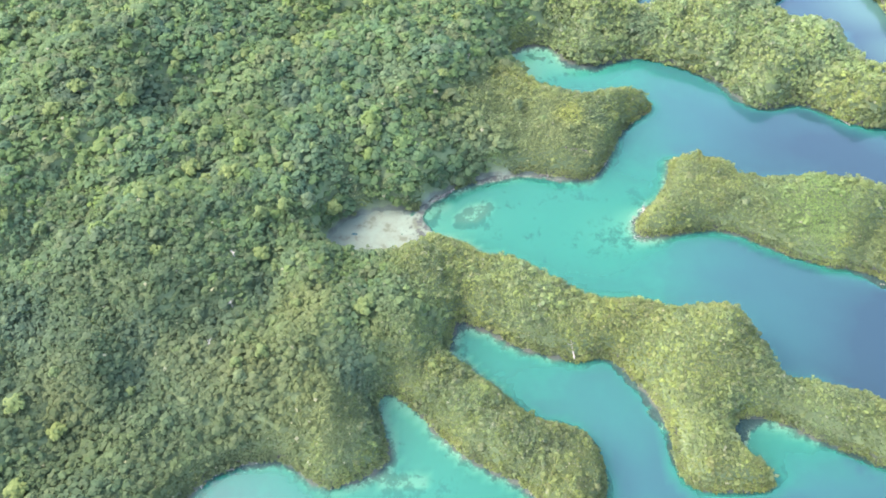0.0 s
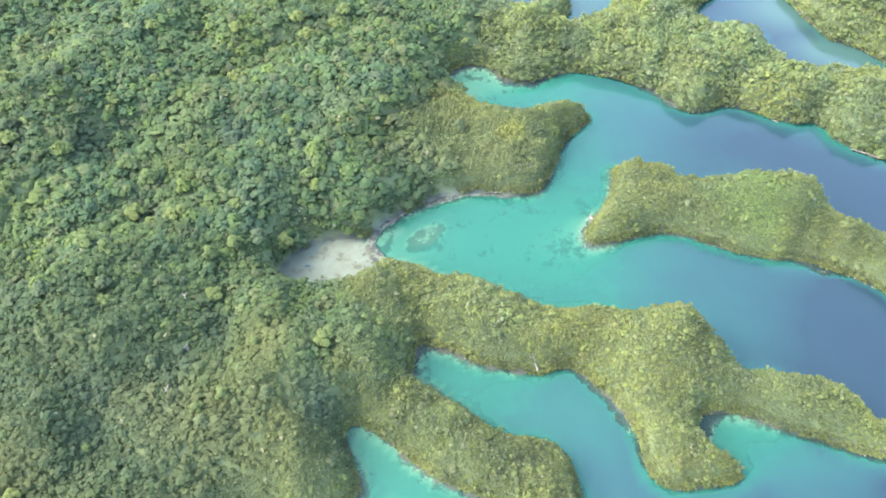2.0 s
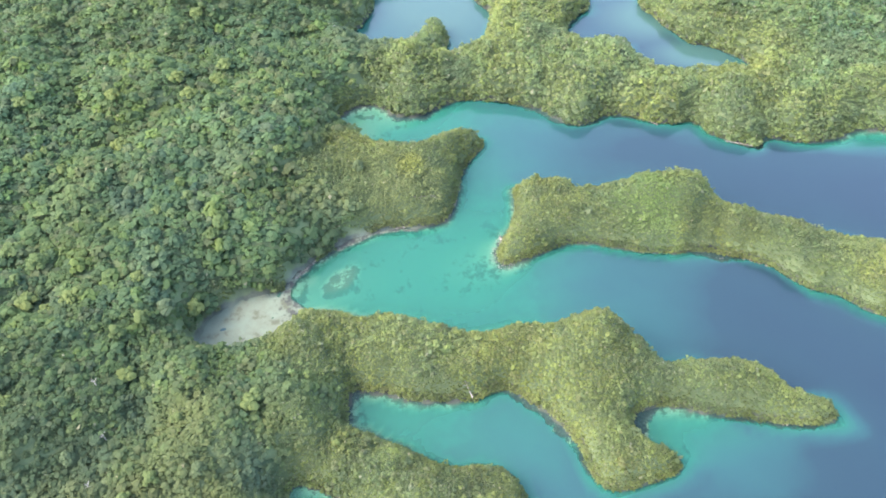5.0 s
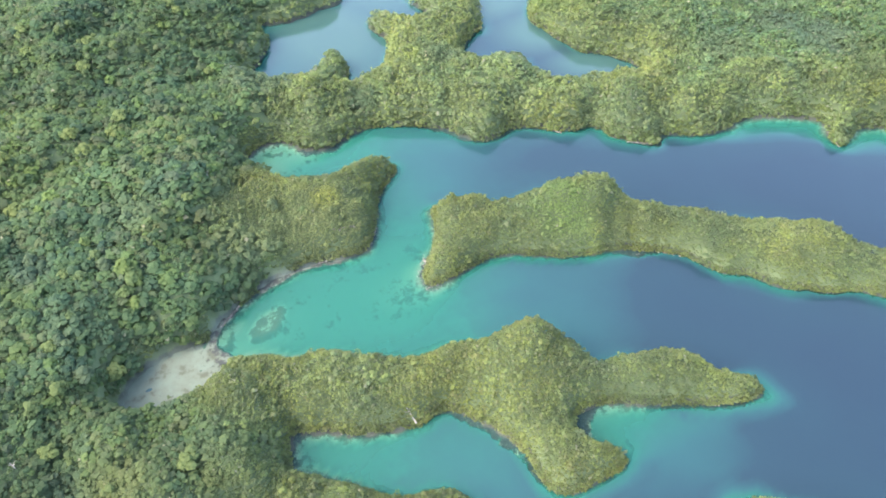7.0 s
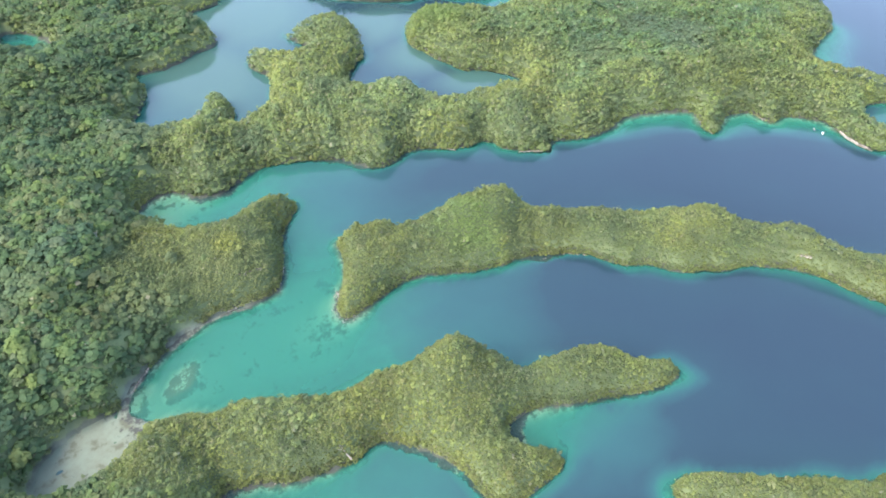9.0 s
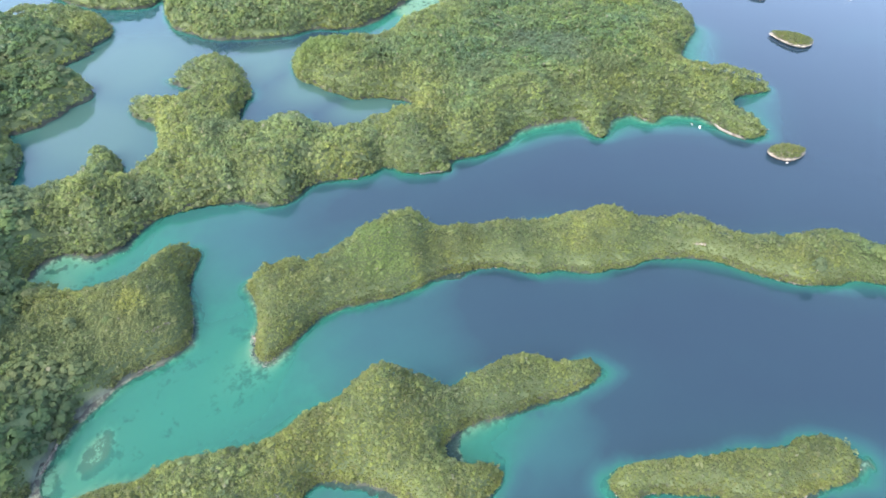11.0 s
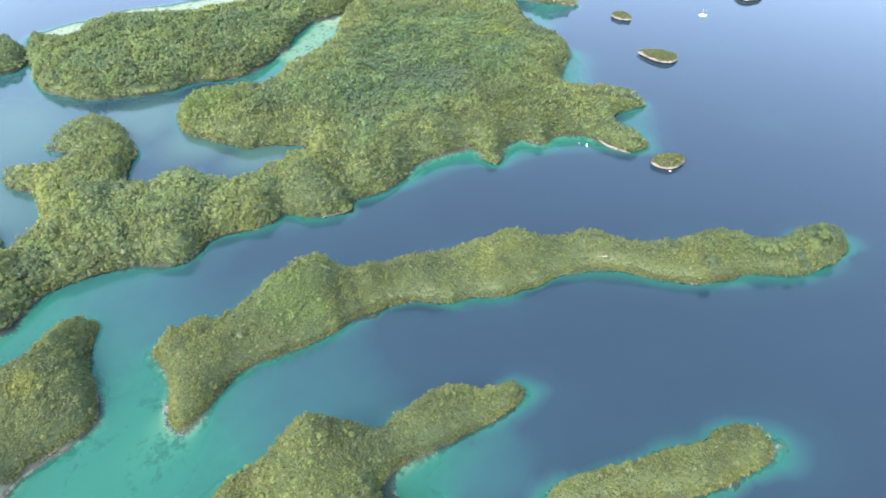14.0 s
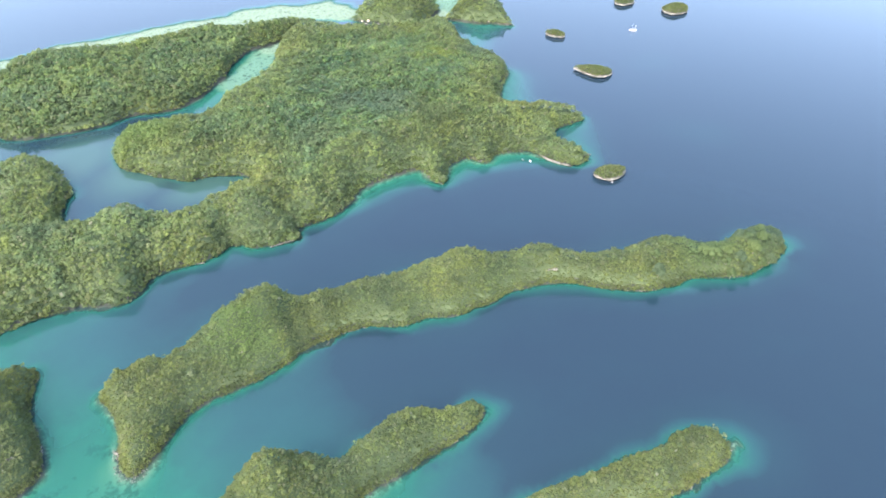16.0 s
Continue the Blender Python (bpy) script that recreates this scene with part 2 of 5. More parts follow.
NORTH_RIDGE_BACK_B = [
    (380, 713), (370, 727), (369, 718), (342, 724), (310, 725), (316, 742), (312, 718), (320, 691), (318, 674), (307, 672),
    (283, 678), (272, 698), (260, 705), (252, 705), (248, 685), (258, 657), (226, 601), (198, 581), (185, 583), (183, 594),
    (197, 625), (193, 648), (177, 646), (148, 608), (110, 618), (140, 603), (127, 613), (109, 639), (93, 646), (87, 584),
    (187, 536), (370, 441), (477, 429), (587, 372), (648, 353), (728, 324), (870, 396), (917, 493)]
NORTH_RIDGE_BACK = NORTH_RIDGE_BACK_A + NORTH_RIDGE_BACK_B
OUTER_ISLAND = [
    (774, 702), (742, 718), (696, 709), (663, 690), (603, 676), (576, 671), (550, 674), (533, 686), (513, 712), (476, 720),
    (419, 767), (398, 799), (403, 798), (390, 837), (401, 875), (424, 917), (431, 937), (478, 1001), (500, 936),
    (534, 958), (568, 956), (594, 941), (612, 905), (633, 873), (707, 837), (743, 826), (775, 788), (791, 757), (836, 728),
    (860, 702), (822, 697)]
OUTER_TAIL = [
    (355, 968), (385, 940), (414, 926), (436, 950), (458, 1001), (436, 1021), (330, 1080), (340, 1010)]
ISLET_1 = [
    (638, 165), (634, 154), (636, 144), (647, 136), (666, 134), (662, 153), (651, 163)]
ISLET_2 = [
    (892, 275), (879, 241), (884, 227), (901, 221), (910, 227), (910, 252), (897, 272)]
ISLET_3 = [
    (995, 354), (990, 338), (996, 323), (1007, 327), (1014, 348), (1003, 356)]
ISLET_4 = [
    (1178, 302), (1171, 286), (1195, 270), (1211, 279), (1204, 306)]
ISLET_5 = [
    (1177, 221), (1166, 201), (1188, 182), (1216, 188), (1218, 209), (1192, 224)]
ISLET_6 = [
    (986, 519), (987, 489), (1009, 414), (1009, 417), (1061, 459), (1074, 500), (1054, 527), (1000, 518)]
ISLET_7 = [
    (911, 650), (925, 557), (932, 545), (995, 544), (1036, 561), (1024, 635), (978, 662), (926, 650)]
FAR_CAPE = [
    (219, 876), (255, 867), (320, 881), (339, 898), (340, 942), (318, 989), (289, 1023), (230, 1010), (150, 960)]
NEAR_CAPE = [
    (165, 756), (192, 751), (242, 761), (244, 787), (232, 814), (206, 841), (190, 800)]
SAND_FLAT = [
    (-84, 317), (-73, 331), (-52, 337), (-36, 340), (-23, 334), (-14, 325), (-8, 315), (-22, 296), (-46, 288), (-62, 288), (-80, 299)]
FAR_BAY = [
    (35, 893), (57, 881), (84, 855), (85, 905), (68, 927), (46, 940)]
COASTS = {"mainland": MAINLAND, "fork_peninsula": FORK_PENINSULA, "cross_peninsula": CROSS_PENINSULA, "long_island": LONG_ISLAND, "reef_island": REEF_ISLAND, "north_ridge": NORTH_RIDGE, "north_ridge_back": NORTH_RIDGE_BACK, "outer_island": OUTER_ISLAND, "outer_tail": OUTER_TAIL, "islet_6": ISLET_6, "islet_7": ISLET_7, "far_cape": FAR_CAPE, "near_cape": NEAR_CAPE}

NECK = [(70, 540), (96, 538), (106, 531), (150, 530), (200, 540), (190, 590), (150, 612), (115, 622), (100, 660), (85, 600)]
COASTS["neck"] = NECK
COASTS["east_head"] = [(890, 520), (880, 490), (896, 472), (914, 464), (930, 468), (938, 486), (932, 508), (912, 522)]
# the end of the lagoon behind the north ridge
BAY_HEAD = [(26, 900), (36, 866), (58, 848), (90, 836), (94, 880), (70, 925), (46, 930)]
NOOK = [(422, 614), (423, 577), (430, 542), (451, 530), (474, 491), (453, 472), (425, 482), (395, 488), (374, 490), (362, 516), (362, 556)]
STRAND = [(-18, 322), (-19, 336), (-8, 351), (7, 361), (27, 369), (45, 374), (60, 376)]
BAR = [(60, 376), (76, 374), (90, 369)]
# hills: x, y, radius, height
GULLIES = [(42, 842, 42, -24), (82, 826, 32, -18), (306, 300, 11, -10), (222, 318, 10, -6), (118, 232, 10, -6), (257, 490, 9, -10), (303, 470, 9, -11), (330, 455, 8, -8), (378, 440, 9, -10), (432, 412, 9, -10), (470, 385, 9, -8), (-151, 632, 34, -18), (-112, 616, 34, -18), (-72, 604, 30, -15), (-182, 217, 20, -12), (-180, 190, 18, -10), (-255, 224, 24, -12), (-136, 226, 18, -9), (-113, 246, 20, -9), (-220, 416, 24, -14), (-269, 408, 24, -14), (-331, 439, 30, -14), (-111, 415, 22, -11), (-166, 345, 18, -8), (-199, 153, 20, -8), (-30, 722, 34, -18), (5, 750, 30, -14)]
ISLAND_HILLS = [(165, 216, 36, 16), (245, 180, 24, 11), (166, 232, 26, 14), (186, 218, 16, 8), (470, 160, 26, 6), (428, 217, 25, 10), (536, 66, 18, 9), (258, 338, 22, 15), (298, 326, 22, 18), (278, 346, 20, 13), (470, 150, 24, 11), (428, 208, 24, 11), (534, 58, 24, 5), (334, -8, 14, 5), (240, 352, 16, 8), (306, 330, 14, 6), (176, 230, 16, 7)]
RIDGE_HILLS = [(100, 404, 32, 5), (324, 520, 20, 12), (280, 483, 22, 16), (234, 510, 20, 11), (133, 553, 22, 12), (348, 458, 20, 9), (406, 428, 22, 10), (455, 400, 20, 10), (490, 400, 20, 8), (355, 660, 34, 7)]
OUTER_HILLS = [(548, 395, 38, 9), (600, 345, 34, 8), (700, 420, 110, 14), (560, 560, 70, 8), (540, 830, 80, 10), (912, 490, 20, 9), (980, 600, 45, 16), (1030, 470, 32, 12)]
MAINLAND_HILLS = [(54, 262, 30, 6), (-180, 260, 70, 20), (-260, 420, 90, 30), (-60, 420, 80, 24), (-150, 560, 100, 30), (0, 540, 60, 14), (-320, 640, 120, 40), (60, 800, 90, 20), (-60, 700, 100, 30)]
HILLS = GULLIES + ISLAND_HILLS + RIDGE_HILLS + OUTER_HILLS + MAINLAND_HILLS

# clefts between the heads of the north ridge
FISSURES = [(300, 456, 308, 486), (364, 428, 371, 442), (168, 528, 182, 556), (236, 485, 254, 510), (410, 386, 432, 404), (474, 366, 492, 388), (414, 392, 418, 414), (285, 284, 300, 312)]
# shallows: from x, y, depth to x, y, depth, and the half width
SHALLOWS = [(-15, 330, 1.6, 60, 335, 2.8, 40), (60, 335, 2.8, 130, 330, 3.2, 62), (130, 330, 3.2, 205, 275, 15, 78), (50, 300, 3, 125, 278, 4.5, 40), (105, 285, 4.5, 175, 255, 11, 46), (132, 395, 4, 158, 450, 8, 38), (158, 450, 8, 195, 480, 15, 30)]
SHALLOWS += [(142, 322, 1.6, 112, 308, 2.0, 22)]
SHALLOWS += [(8, 238, 2, 55, 212, 3.4, 24), (55, 212, 3.4, 96, 186, 8, 26), (96, 186, 8, 128, 120, 17, 26), (-36, 188, 2, 0, 150, 2.6, 20), (0, 150, 2.6, 45, 100, 3.4, 34), (-125, 138, 5, -60, 125, 4, 26), (-40, 128, 2.6, -10, 120, 2.6, 26)]
SHALLOWS += [(180, 168, 2.2, 200, 152, 3.0, 18), (190, 164, 2.0, 208, 152, 2.6, 13), (206, 154, 2.6, 238, 126, 9, 20), (225, 80, 2.6, 240, 66, 6, 16), (72, 530, 1.6, 110, 500, 2.4, 18), (110, 500, 2.4, 170, 495, 4.2, 22), (170, 495, 4.2, 250, 470, 11, 16)]
SHALLOWS += [(490, 366, 2.6, 545, 338, 2.4, 32), (545, 338, 2.6, 552, 312, 5, 16), (572, 306, 2.4, 606, 296, 2.4, 31), (618, 278, 2.2, 645, 250, 2.2, 32), (645, 250, 2.2, 650, 205, 8, 16), (450, 372, 5, 490, 366, 3, 12), (655, 185, 4, 668, 168, 7, 12), (692, 200, 3, 728, 205, 6, 26), (64, 524, 1.0, 90, 500, 1.3, 30), (90, 500, 2.0, 150, 496, 3.4, 26), (955, 195, 15, 985, 175, 16, 22), (785, 100, 17, 800, 60, 18, 22)]
SHALLOWS += [(748, 312, 3, 825, 345, 4.0, 46), (895, 425, 3, 962, 442, 4, 30), (985, 470, 3, 1000, 415, 6, 16), (338, -20, 2, 358, -38, 5, 27), (605, -30, 4, 625, -55, 12, 16), (298, 132, 3, 316, 118, 9, 9)]
SHALLOWS += [(640, 658, 1.0, 560, 645, 3.5, 24), (200, 860, 3, 275, 858, 4, 11), (45, 900, 2.5, 82, 880, 2.0, 26), (130, 742, 5, 200, 745, 6, 12)]
REEF_FLAT = [(-14, 330, 0.8, 2, 344, 1.2, 6), (835, 705, 0.3, 760, 690, 0.5, 26), (760, 690, 0.5, 640, 658, 0.5, 26), (500, 990, 0.16, 610, 955, 0.16, 36), (610, 955, 0.16, 745, 872, 0.16, 36), (745, 872, 0.16, 850, 798, 0.16, 42), (850, 798, 0.16, 935, 720, 0.18, 56), (920, 700, 0.18, 960, 620, 0.18, 34), (945, 640, 0.18, 1000, 540, 0.18, 34), (1000, 540, 0.4, 1090, 560, 0.5, 44), (151, 350, 1.3, 142, 322, 1.3, 5), (340, -24, 0.3, 350, -31, 0.35, 6), (-31, 137, 0.8, -15, 138, 0.8, 7)]
# enclosed lagoons with silty water: x, y, half length, half width, direction
LAGOONS = [(200, 700, 90, 130, 0), (300, 800, 120, 110, 20), (400, 690, 90, 60, 0), (430, 520, 60, 40, -20), (420, 600, 70, 60, 0), (280, 650, 60, 60, 0)]


def lattice(ix, iy, seed):
    h = (ix.astype(np.int64) * 374761393 + iy.astype(np.int64) * 668265263 + seed * 982451653) & 0xFFFFFFFF
    h = ((h ^ (h >> 13)) * 1274126177) & 0xFFFFFFFF
    return ((h ^ (h >> 16)) & 0xFFFF) / 65535.0


def value_noise(x, y, size, seed, octaves=3):
    """Smooth noise between -1 and 1 with features of that size in metres."""
    total, amp, norm = np.zeros_like(x, dtype=float), 1.0, 0.0
    for k in range(octaves):
        u, v = x / size, y / size
        i, j = np.floor(u), np.floor(v)
        fu, fv = u - i, v - j
        fu, fv = fu * fu * (3 - 2 * fu), fv * fv * (3 - 2 * fv)
        i, j = i.astype(int), j.astype(int)
        a = lattice(i, j, seed + k) * (1 - fu) + lattice(i + 1, j, seed + k) * fu
        b = lattice(i, j + 1, seed + k) * (1 - fu) + lattice(i + 1, j + 1, seed + k) * fu
        total += amp * ((a * (1 - fv) + b * fv) * 2 - 1)
        norm += amp
        amp, size = amp * 0.5, size * 0.5
    return total / norm


def rounded(points):
    """Cuts the corners of a closed outline, once."""
    p = np.array(points, float)
    q = np.roll(p, -1, axis=0)
    return np.stack([0.78 * p + 0.22 * q, 0.22 * p + 0.78 * q], 1).reshape(-1, 2)


def inland(x, y, outline, reach=140.0):
    """Metres to the outline: positive inside, negative outside."""
    p = rounded(outline)
    out = np.full(x.shape, -reach)
    near = (x > p[:, 0].min() - reach) & (x < p[:, 0].max() + reach) & (y > p[:, 1].min() - reach) & (y < p[:, 1].max() + reach)
    px, py = x[near], y[near]
    best, turn = np.full(px.shape, 1e12), np.zeros(px.shape, int)
    for (ax, ay), (bx, by) in zip(p, np.roll(p, -1, axis=0)):
        dx, dy = bx - ax, by - ay
        s = np.clip(((px - ax) * dx + (py - ay) * dy) / max(dx * dx + dy * dy, 1e-9), 0, 1)
        best = np.minimum(best, (px - ax - s * dx) ** 2 + (py - ay - s * dy) ** 2)
        side = dx * (py - ay) - dy * (px - ax)
        turn += ((ay <= py) & (by > py) & (side > 0)).astype(int) - ((by <= py) & (ay > py) & (side < 0)).astype(int)
    best = np.sqrt(best)
    out[near] = np.maximum(np.where(turn != 0, best, -best), -reach)
    return out


def spread(inside, cell, cells=36):
    """Distance of every grid cell inside to the nearest cell outside, up to a limit."""
    far = float(cells)
    a = np.where(inside, far * far, 0.0)
    for axis in (0, 1):
        src, res = a, a.copy()
        for k in range(1, cells):
            for sgn in (1, -1):
                sh = np.full_like(src, far * far)
                if axis == 0:
                    sl, dl = (slice(k, None), slice(None, -k)) if sgn > 0 else (slice(None, -k), slice(k, None))
                    sh[dl, :] = src[sl, :]
                else:
                    sl, dl = (slice(k, None), slice(None, -k)) if sgn > 0 else (slice(None, -k), slice(k, None))
                    sh[:, dl] = src[:, sl]
                res = np.minimum(res, sh + k * k)
        a = res
    return np.sqrt(a) * cell


def oval(x, y, cx, cy, a, b, turn):
    """0 at the middle of an oval, 1 at its rim."""
    c, s = math.cos(radians(turn)), math.sin(radians(turn))
    u, v = (x - cx) * c + (y - cy) * s, -(x - cx) * s + (y - cy) * c
    return np.sqrt((u / a) ** 2 + (v / b) ** 2)


# ---- ground ----
CELL = 5.0
X0, X1, Y0, Y1 = -480.0, 1460.0, -200.0, 1280.0
core_x, core_y = np.arange(X0, X1 + 1, CELL), np.arange(Y0, Y1 + 1, CELL)
outer = np.array([30, 80, 180, 400, 900, 1900, 3600.0])
gx = np.concatenate([X0 - outer[::-1], core_x, X1 + outer])
gy = np.concatenate([Y0 - outer[::-1], core_y, Y1 + outer])
NOUT = len(outer)
GX, GY = np.meshgrid(gx, gy)


def land_field(x, y):
    wob = value_noise(x, y, 26.0, 5, 3) * 3.2
    parts = {name: inland(x, y, outline) + wob * (0.5 if name == "mainland" else 1.0) for name, outline in COASTS.items()}
    whole = np.full(x.shape, -140.0)
    for v in parts.values():
        whole = np.maximum(whole, v)
    whole = whole - 0.3 - 0.7 * np.clip((480.0 - x) / 160.0, 0, 1) * np.clip((420.0 - y) / 60.0, 0.3, 1)
    mud = mud_field(x, y)
    bay = inland(x, y, FAR_BAY)
    whole = np.where(mud > 0, np.minimum(whole, 4.0), whole)
    whole = np.minimum(np.minimum(np.minimum(whole, -bay), -inland(x, y, NOOK)), -inland(x, y, BAY_HEAD))
    return whole, parts["mainland"], mud


def mud_field(x, y):
    """Metres inside the sand flat and the strand along the lagoon."""
    mud = inland(x, y, SAND_FLAT) + value_noise(x, y, 14.0, 8, 3) * 6.0
    strand = np.full(x.shape, 99.0)
    bar = np.full(x.shape, 99.0)
    for (ax, ay), (bx, by) in zip(BAR, BAR[1:]):
        u = np.clip(((x - ax) * (bx - ax) + (y - ay) * (by - ay)) / ((bx - ax) ** 2 + (by - ay) ** 2), 0, 1)
        bar = np.minimum(bar, np.hypot(x - ax - u * (bx - ax), y - ay - u * (by - ay)))
    mud = np.maximum(mud, 1.3 - bar)
    for (ax, ay), (bx, by) in zip(STRAND, STRAND[1:]):
        u = np.clip(((x - ax) * (bx - ax) + (y - ay) * (by - ay)) / ((bx - ax) ** 2 + (by - ay) ** 2), 0, 1)
        strand = np.minimum(strand, np.hypot(x - ax - u * (bx - ax), y - ay - u * (by - ay)))
    mud = np.maximum(mud, 1.9 - strand + 3.2 * value_noise(x, y, 11.0, 9, 2))
    return mud


D, D_MAIN, MUD = land_field(GX, GY)
MUD_MASK = np.clip((MUD + 1.0) / 4.0, 0, 1)
DEEP = spread((D > 0) & (MUD < 0), CELL)
INSIDE = np.where(D > 0, np.maximum(D, DEEP - 4.0), 0.0)
OFFSHORE = np.where(D < 0, -D, 0.0)
MAINLAND = np.clip((D_MAIN - 2.0) / 14.0, 0, 1)

h = 7.0 * (1 - np.exp(-INSIDE / 5.0)) + 7.0 * (1 - np.exp(-INSIDE / 22.0))
inner = 1 - np.exp(-INSIDE / 18.0)
h += inner * (9.0 * np.abs(value_noise(GX, GY, 46.0, 21, 2)) + 3.0 * value_noise(GX, GY, 22.0, 23, 2) - 2.0)
h += inner * MAINLAND * (10.0 + 17.0 * value_noise(GX, GY, 120.0, 33, 3) + 9.0 * value_noise(GX, GY, 50.0, 37, 2))
for hx, hy, hr, hh in HILLS:
    h += inner * hh * np.exp(-((GX - hx) ** 2 + (GY - hy) ** 2) / (hr * hr))
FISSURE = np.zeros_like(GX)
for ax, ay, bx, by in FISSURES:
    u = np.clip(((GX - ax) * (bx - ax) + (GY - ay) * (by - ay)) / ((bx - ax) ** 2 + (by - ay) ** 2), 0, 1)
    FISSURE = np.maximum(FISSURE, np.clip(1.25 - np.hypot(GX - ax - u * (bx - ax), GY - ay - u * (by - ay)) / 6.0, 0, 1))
h -= inner * 9.0 * FISSURE
h = np.maximum(h, np.where(D > 0, np.minimum(0.5 + 0.4 * INSIDE, 4.0), 0))

# the dense low growth of the forest floor stands in the ground sheet's height
LIFT = (1 - np.exp(-INSIDE / 5.0)) * (3.6 - 0.2 * MAINLAND)
h += LIFT + inner * MAINLAND * (2.2 * value_noise(GX, GY, 16.0, 27, 2) + 6.0 * value_noise(GX, GY, 62.0, 28, 2))

halo = np.clip(0.75 + 1.3 * value_noise(GX, GY, 46.0, 57, 2), 0.25, 1.7)
depth = 4.6 + 0.75 * OFFSHORE / halo + 0.02 * OFFSHORE ** 2 + 3.0 * value_noise(GX, GY, 18.0, 55, 3)
depth = np.maximum(depth, 1.6)
depth = np.minimum(depth, 15.5 + 28.0 * np.clip((GX - 0.35 * GY - 60.0) / 330.0, 0, 1) + 6 * value_noise(GX, GY, 90.0, 61, 2))
ragged = value_noise(GX, GY, 24.0, 71, 3)
for ax, ay, ad, bx, by, bd, wide in SHALLOWS:
    u = np.clip(((GX - ax) * (bx - ax) + (GY - ay) * (by - ay)) / ((bx - ax) ** 2 + (by - ay) ** 2), 0, 1)
    r = np.hypot(GX - ax - u * (bx - ax), GY - ay - u * (by - ay)) / wide + ragged * 0.3
    k = np.clip((r - 0.45) / 1.0, 0, 1)
    k = k * k * (3 - 2 * k)
    depth = np.minimum(depth, (ad + (bd - ad) * u) * (1 - k) + depth * k)
smooth = depth.copy()
for _ in range(3):
    for axis in (0, 1):
        smooth = sum(np.roll(smooth, q, axis) for q in range(-3, 4)) / 7.0
mixed = np.clip((OFFSHORE - 6.0) / 20.0, 0, 1)
depth = smooth * mixed + depth * (1 - mixed)
for ax, ay, ad, bx, by, bd, wide in REEF_FLAT:
    u = np.clip(((GX - ax) * (bx - ax) + (GY - ay) * (by - ay)) / ((bx - ax) ** 2 + (by - ay) ** 2), 0, 1)
    r = np.hypot(GX - ax - u * (bx - ax), GY - ay - u * (by - ay)) / wide + ragged * 0.25
    k = np.clip((r - 0.6) / 0.6, 0, 1)
    depth = np.minimum(depth, 1.7 * ad + depth * k * k)
depth = np.maximum(depth, np.minimum(0.12 + 0.1 * OFFSHORE, 0.3))
MURK = np.zeros_like(GX)
for lx, ly, la, lb, lt in LAGOONS:
    MURK = np.maximum(MURK, np.clip(1.6 * (1 - oval(GX, GY, lx, ly, la, lb, lt)), 0, 1))
reef_r = oval(GX, GY, 23, 337, 20, 9, 36) + 0.2 * value_noise(GX, GY, 7.0, 77, 2)
reef_patch = np.clip(2.5 * (1.15 - reef_r), 0, 1)
reef_rim = reef_patch * (0.42 + 0.75 * np.clip(reef_r, 0, 1) ** 2)
reef_tip = np.clip(1.2 * (1.0 - oval(GX, GY, 128, 316, 42, 26, -15)), 0, 1)
reef_cove = np.clip(1.8 * (1.0 - oval(GX, GY, 86, 520, 17, 4.5, -25)), 0, 1)
reef_east = np.clip(1.2 * (1.0 - oval(GX, GY, 350, -28, 26, 18, 0)), 0, 1)
reef_south = np.clip(1.2 * (1.0 - oval(GX, GY, -25, 134, 34, 20, 0)), 0, 1)
fringe = np.clip(1.75 - OFFSHORE / 5.2, 0, 1) * np.clip(1.0 + 0.9 * value_noise(GX, GY, 30.0, 79, 2), 0, 1)
reef_head = np.clip(1.6 * (1.0 - oval(GX, GY, -8, 331, 17, 10, 50)), 0, 1)
REEF = np.maximum(np.maximum(np.maximum(1.5 * reef_rim, 0.8 * reef_head), reef_tip * 0.7), np.maximum(np.maximum(reef_east, reef_south) * 0.8, fringe))
ledge = 0.35 + 2.6 * np.clip((smooth - 6.0) / 8.0, 0, 1)
depth = depth - np.clip(fringe, 0, 1) * np.clip(depth - ledge, 0, 9) * 0.95
depth = np.where(reef_patch > 0, np.minimum(depth, 2.8 - 1.7 * reef_patch), depth)
depth = np.where(reef_cove > 0, np.minimum(depth, 2.6 - 1.6 * reef_cove), depth)
REEF = np.maximum(REEF, np.maximum(1.3 * reef_cove, 0.42 * ((GX > 480) & (GY > 530) & (depth < 1.2))))
Z = np.where(D > 0, h, -depth)
# width of the coral ledge under the shore; wide places: x, y, radius, metres
LEDGES = [(88, 528, 9, 7), (112, 507, 14, 10), (134, 502, 14, 9), (104, 211, 9, 5), (178, 170, 15, 12), (144, 334, 14, 6), (118, 205, 16, 7), (128, 182, 18, 8), (136, 160, 16, 6), (172, 168, 13, 8), (182, 178, 12, 5), (240, 152, 40, 5), (285, 132, 20, 4), (20, 237, 30, 3), (60, 222, 25, 4), (5, 192, 30, 4), (40, 150, 40, 5), (240, 480, 40, 7), (290, 452, 40, 6), (140, 512, 40, 5), (300, 276, 20, 8), (190, 316, 20, 4), (90, 372, 30, 5), (125, 380, 20, 5), (150, 425, 20, 5), (410, 385, 40, 6), (-100, 148, 40, 5), (300, -16, 30, 5), (345, -5, 20, 6)]
SHELF = np.clip(2.0 + 3.6 * value_noise(GX, GY, 34.0, 87, 2), 0.4, 5)
for lx, ly, lr, lw in LEDGES:
    SHELF = np.maximum(SHELF, lw * np.exp(-((GX - lx) ** 2 + (GY - ly) ** 2) / (lr * lr)))
SHORE = np.clip(-D, -30, 60)
flat = np.full_like(GX, -0.35)
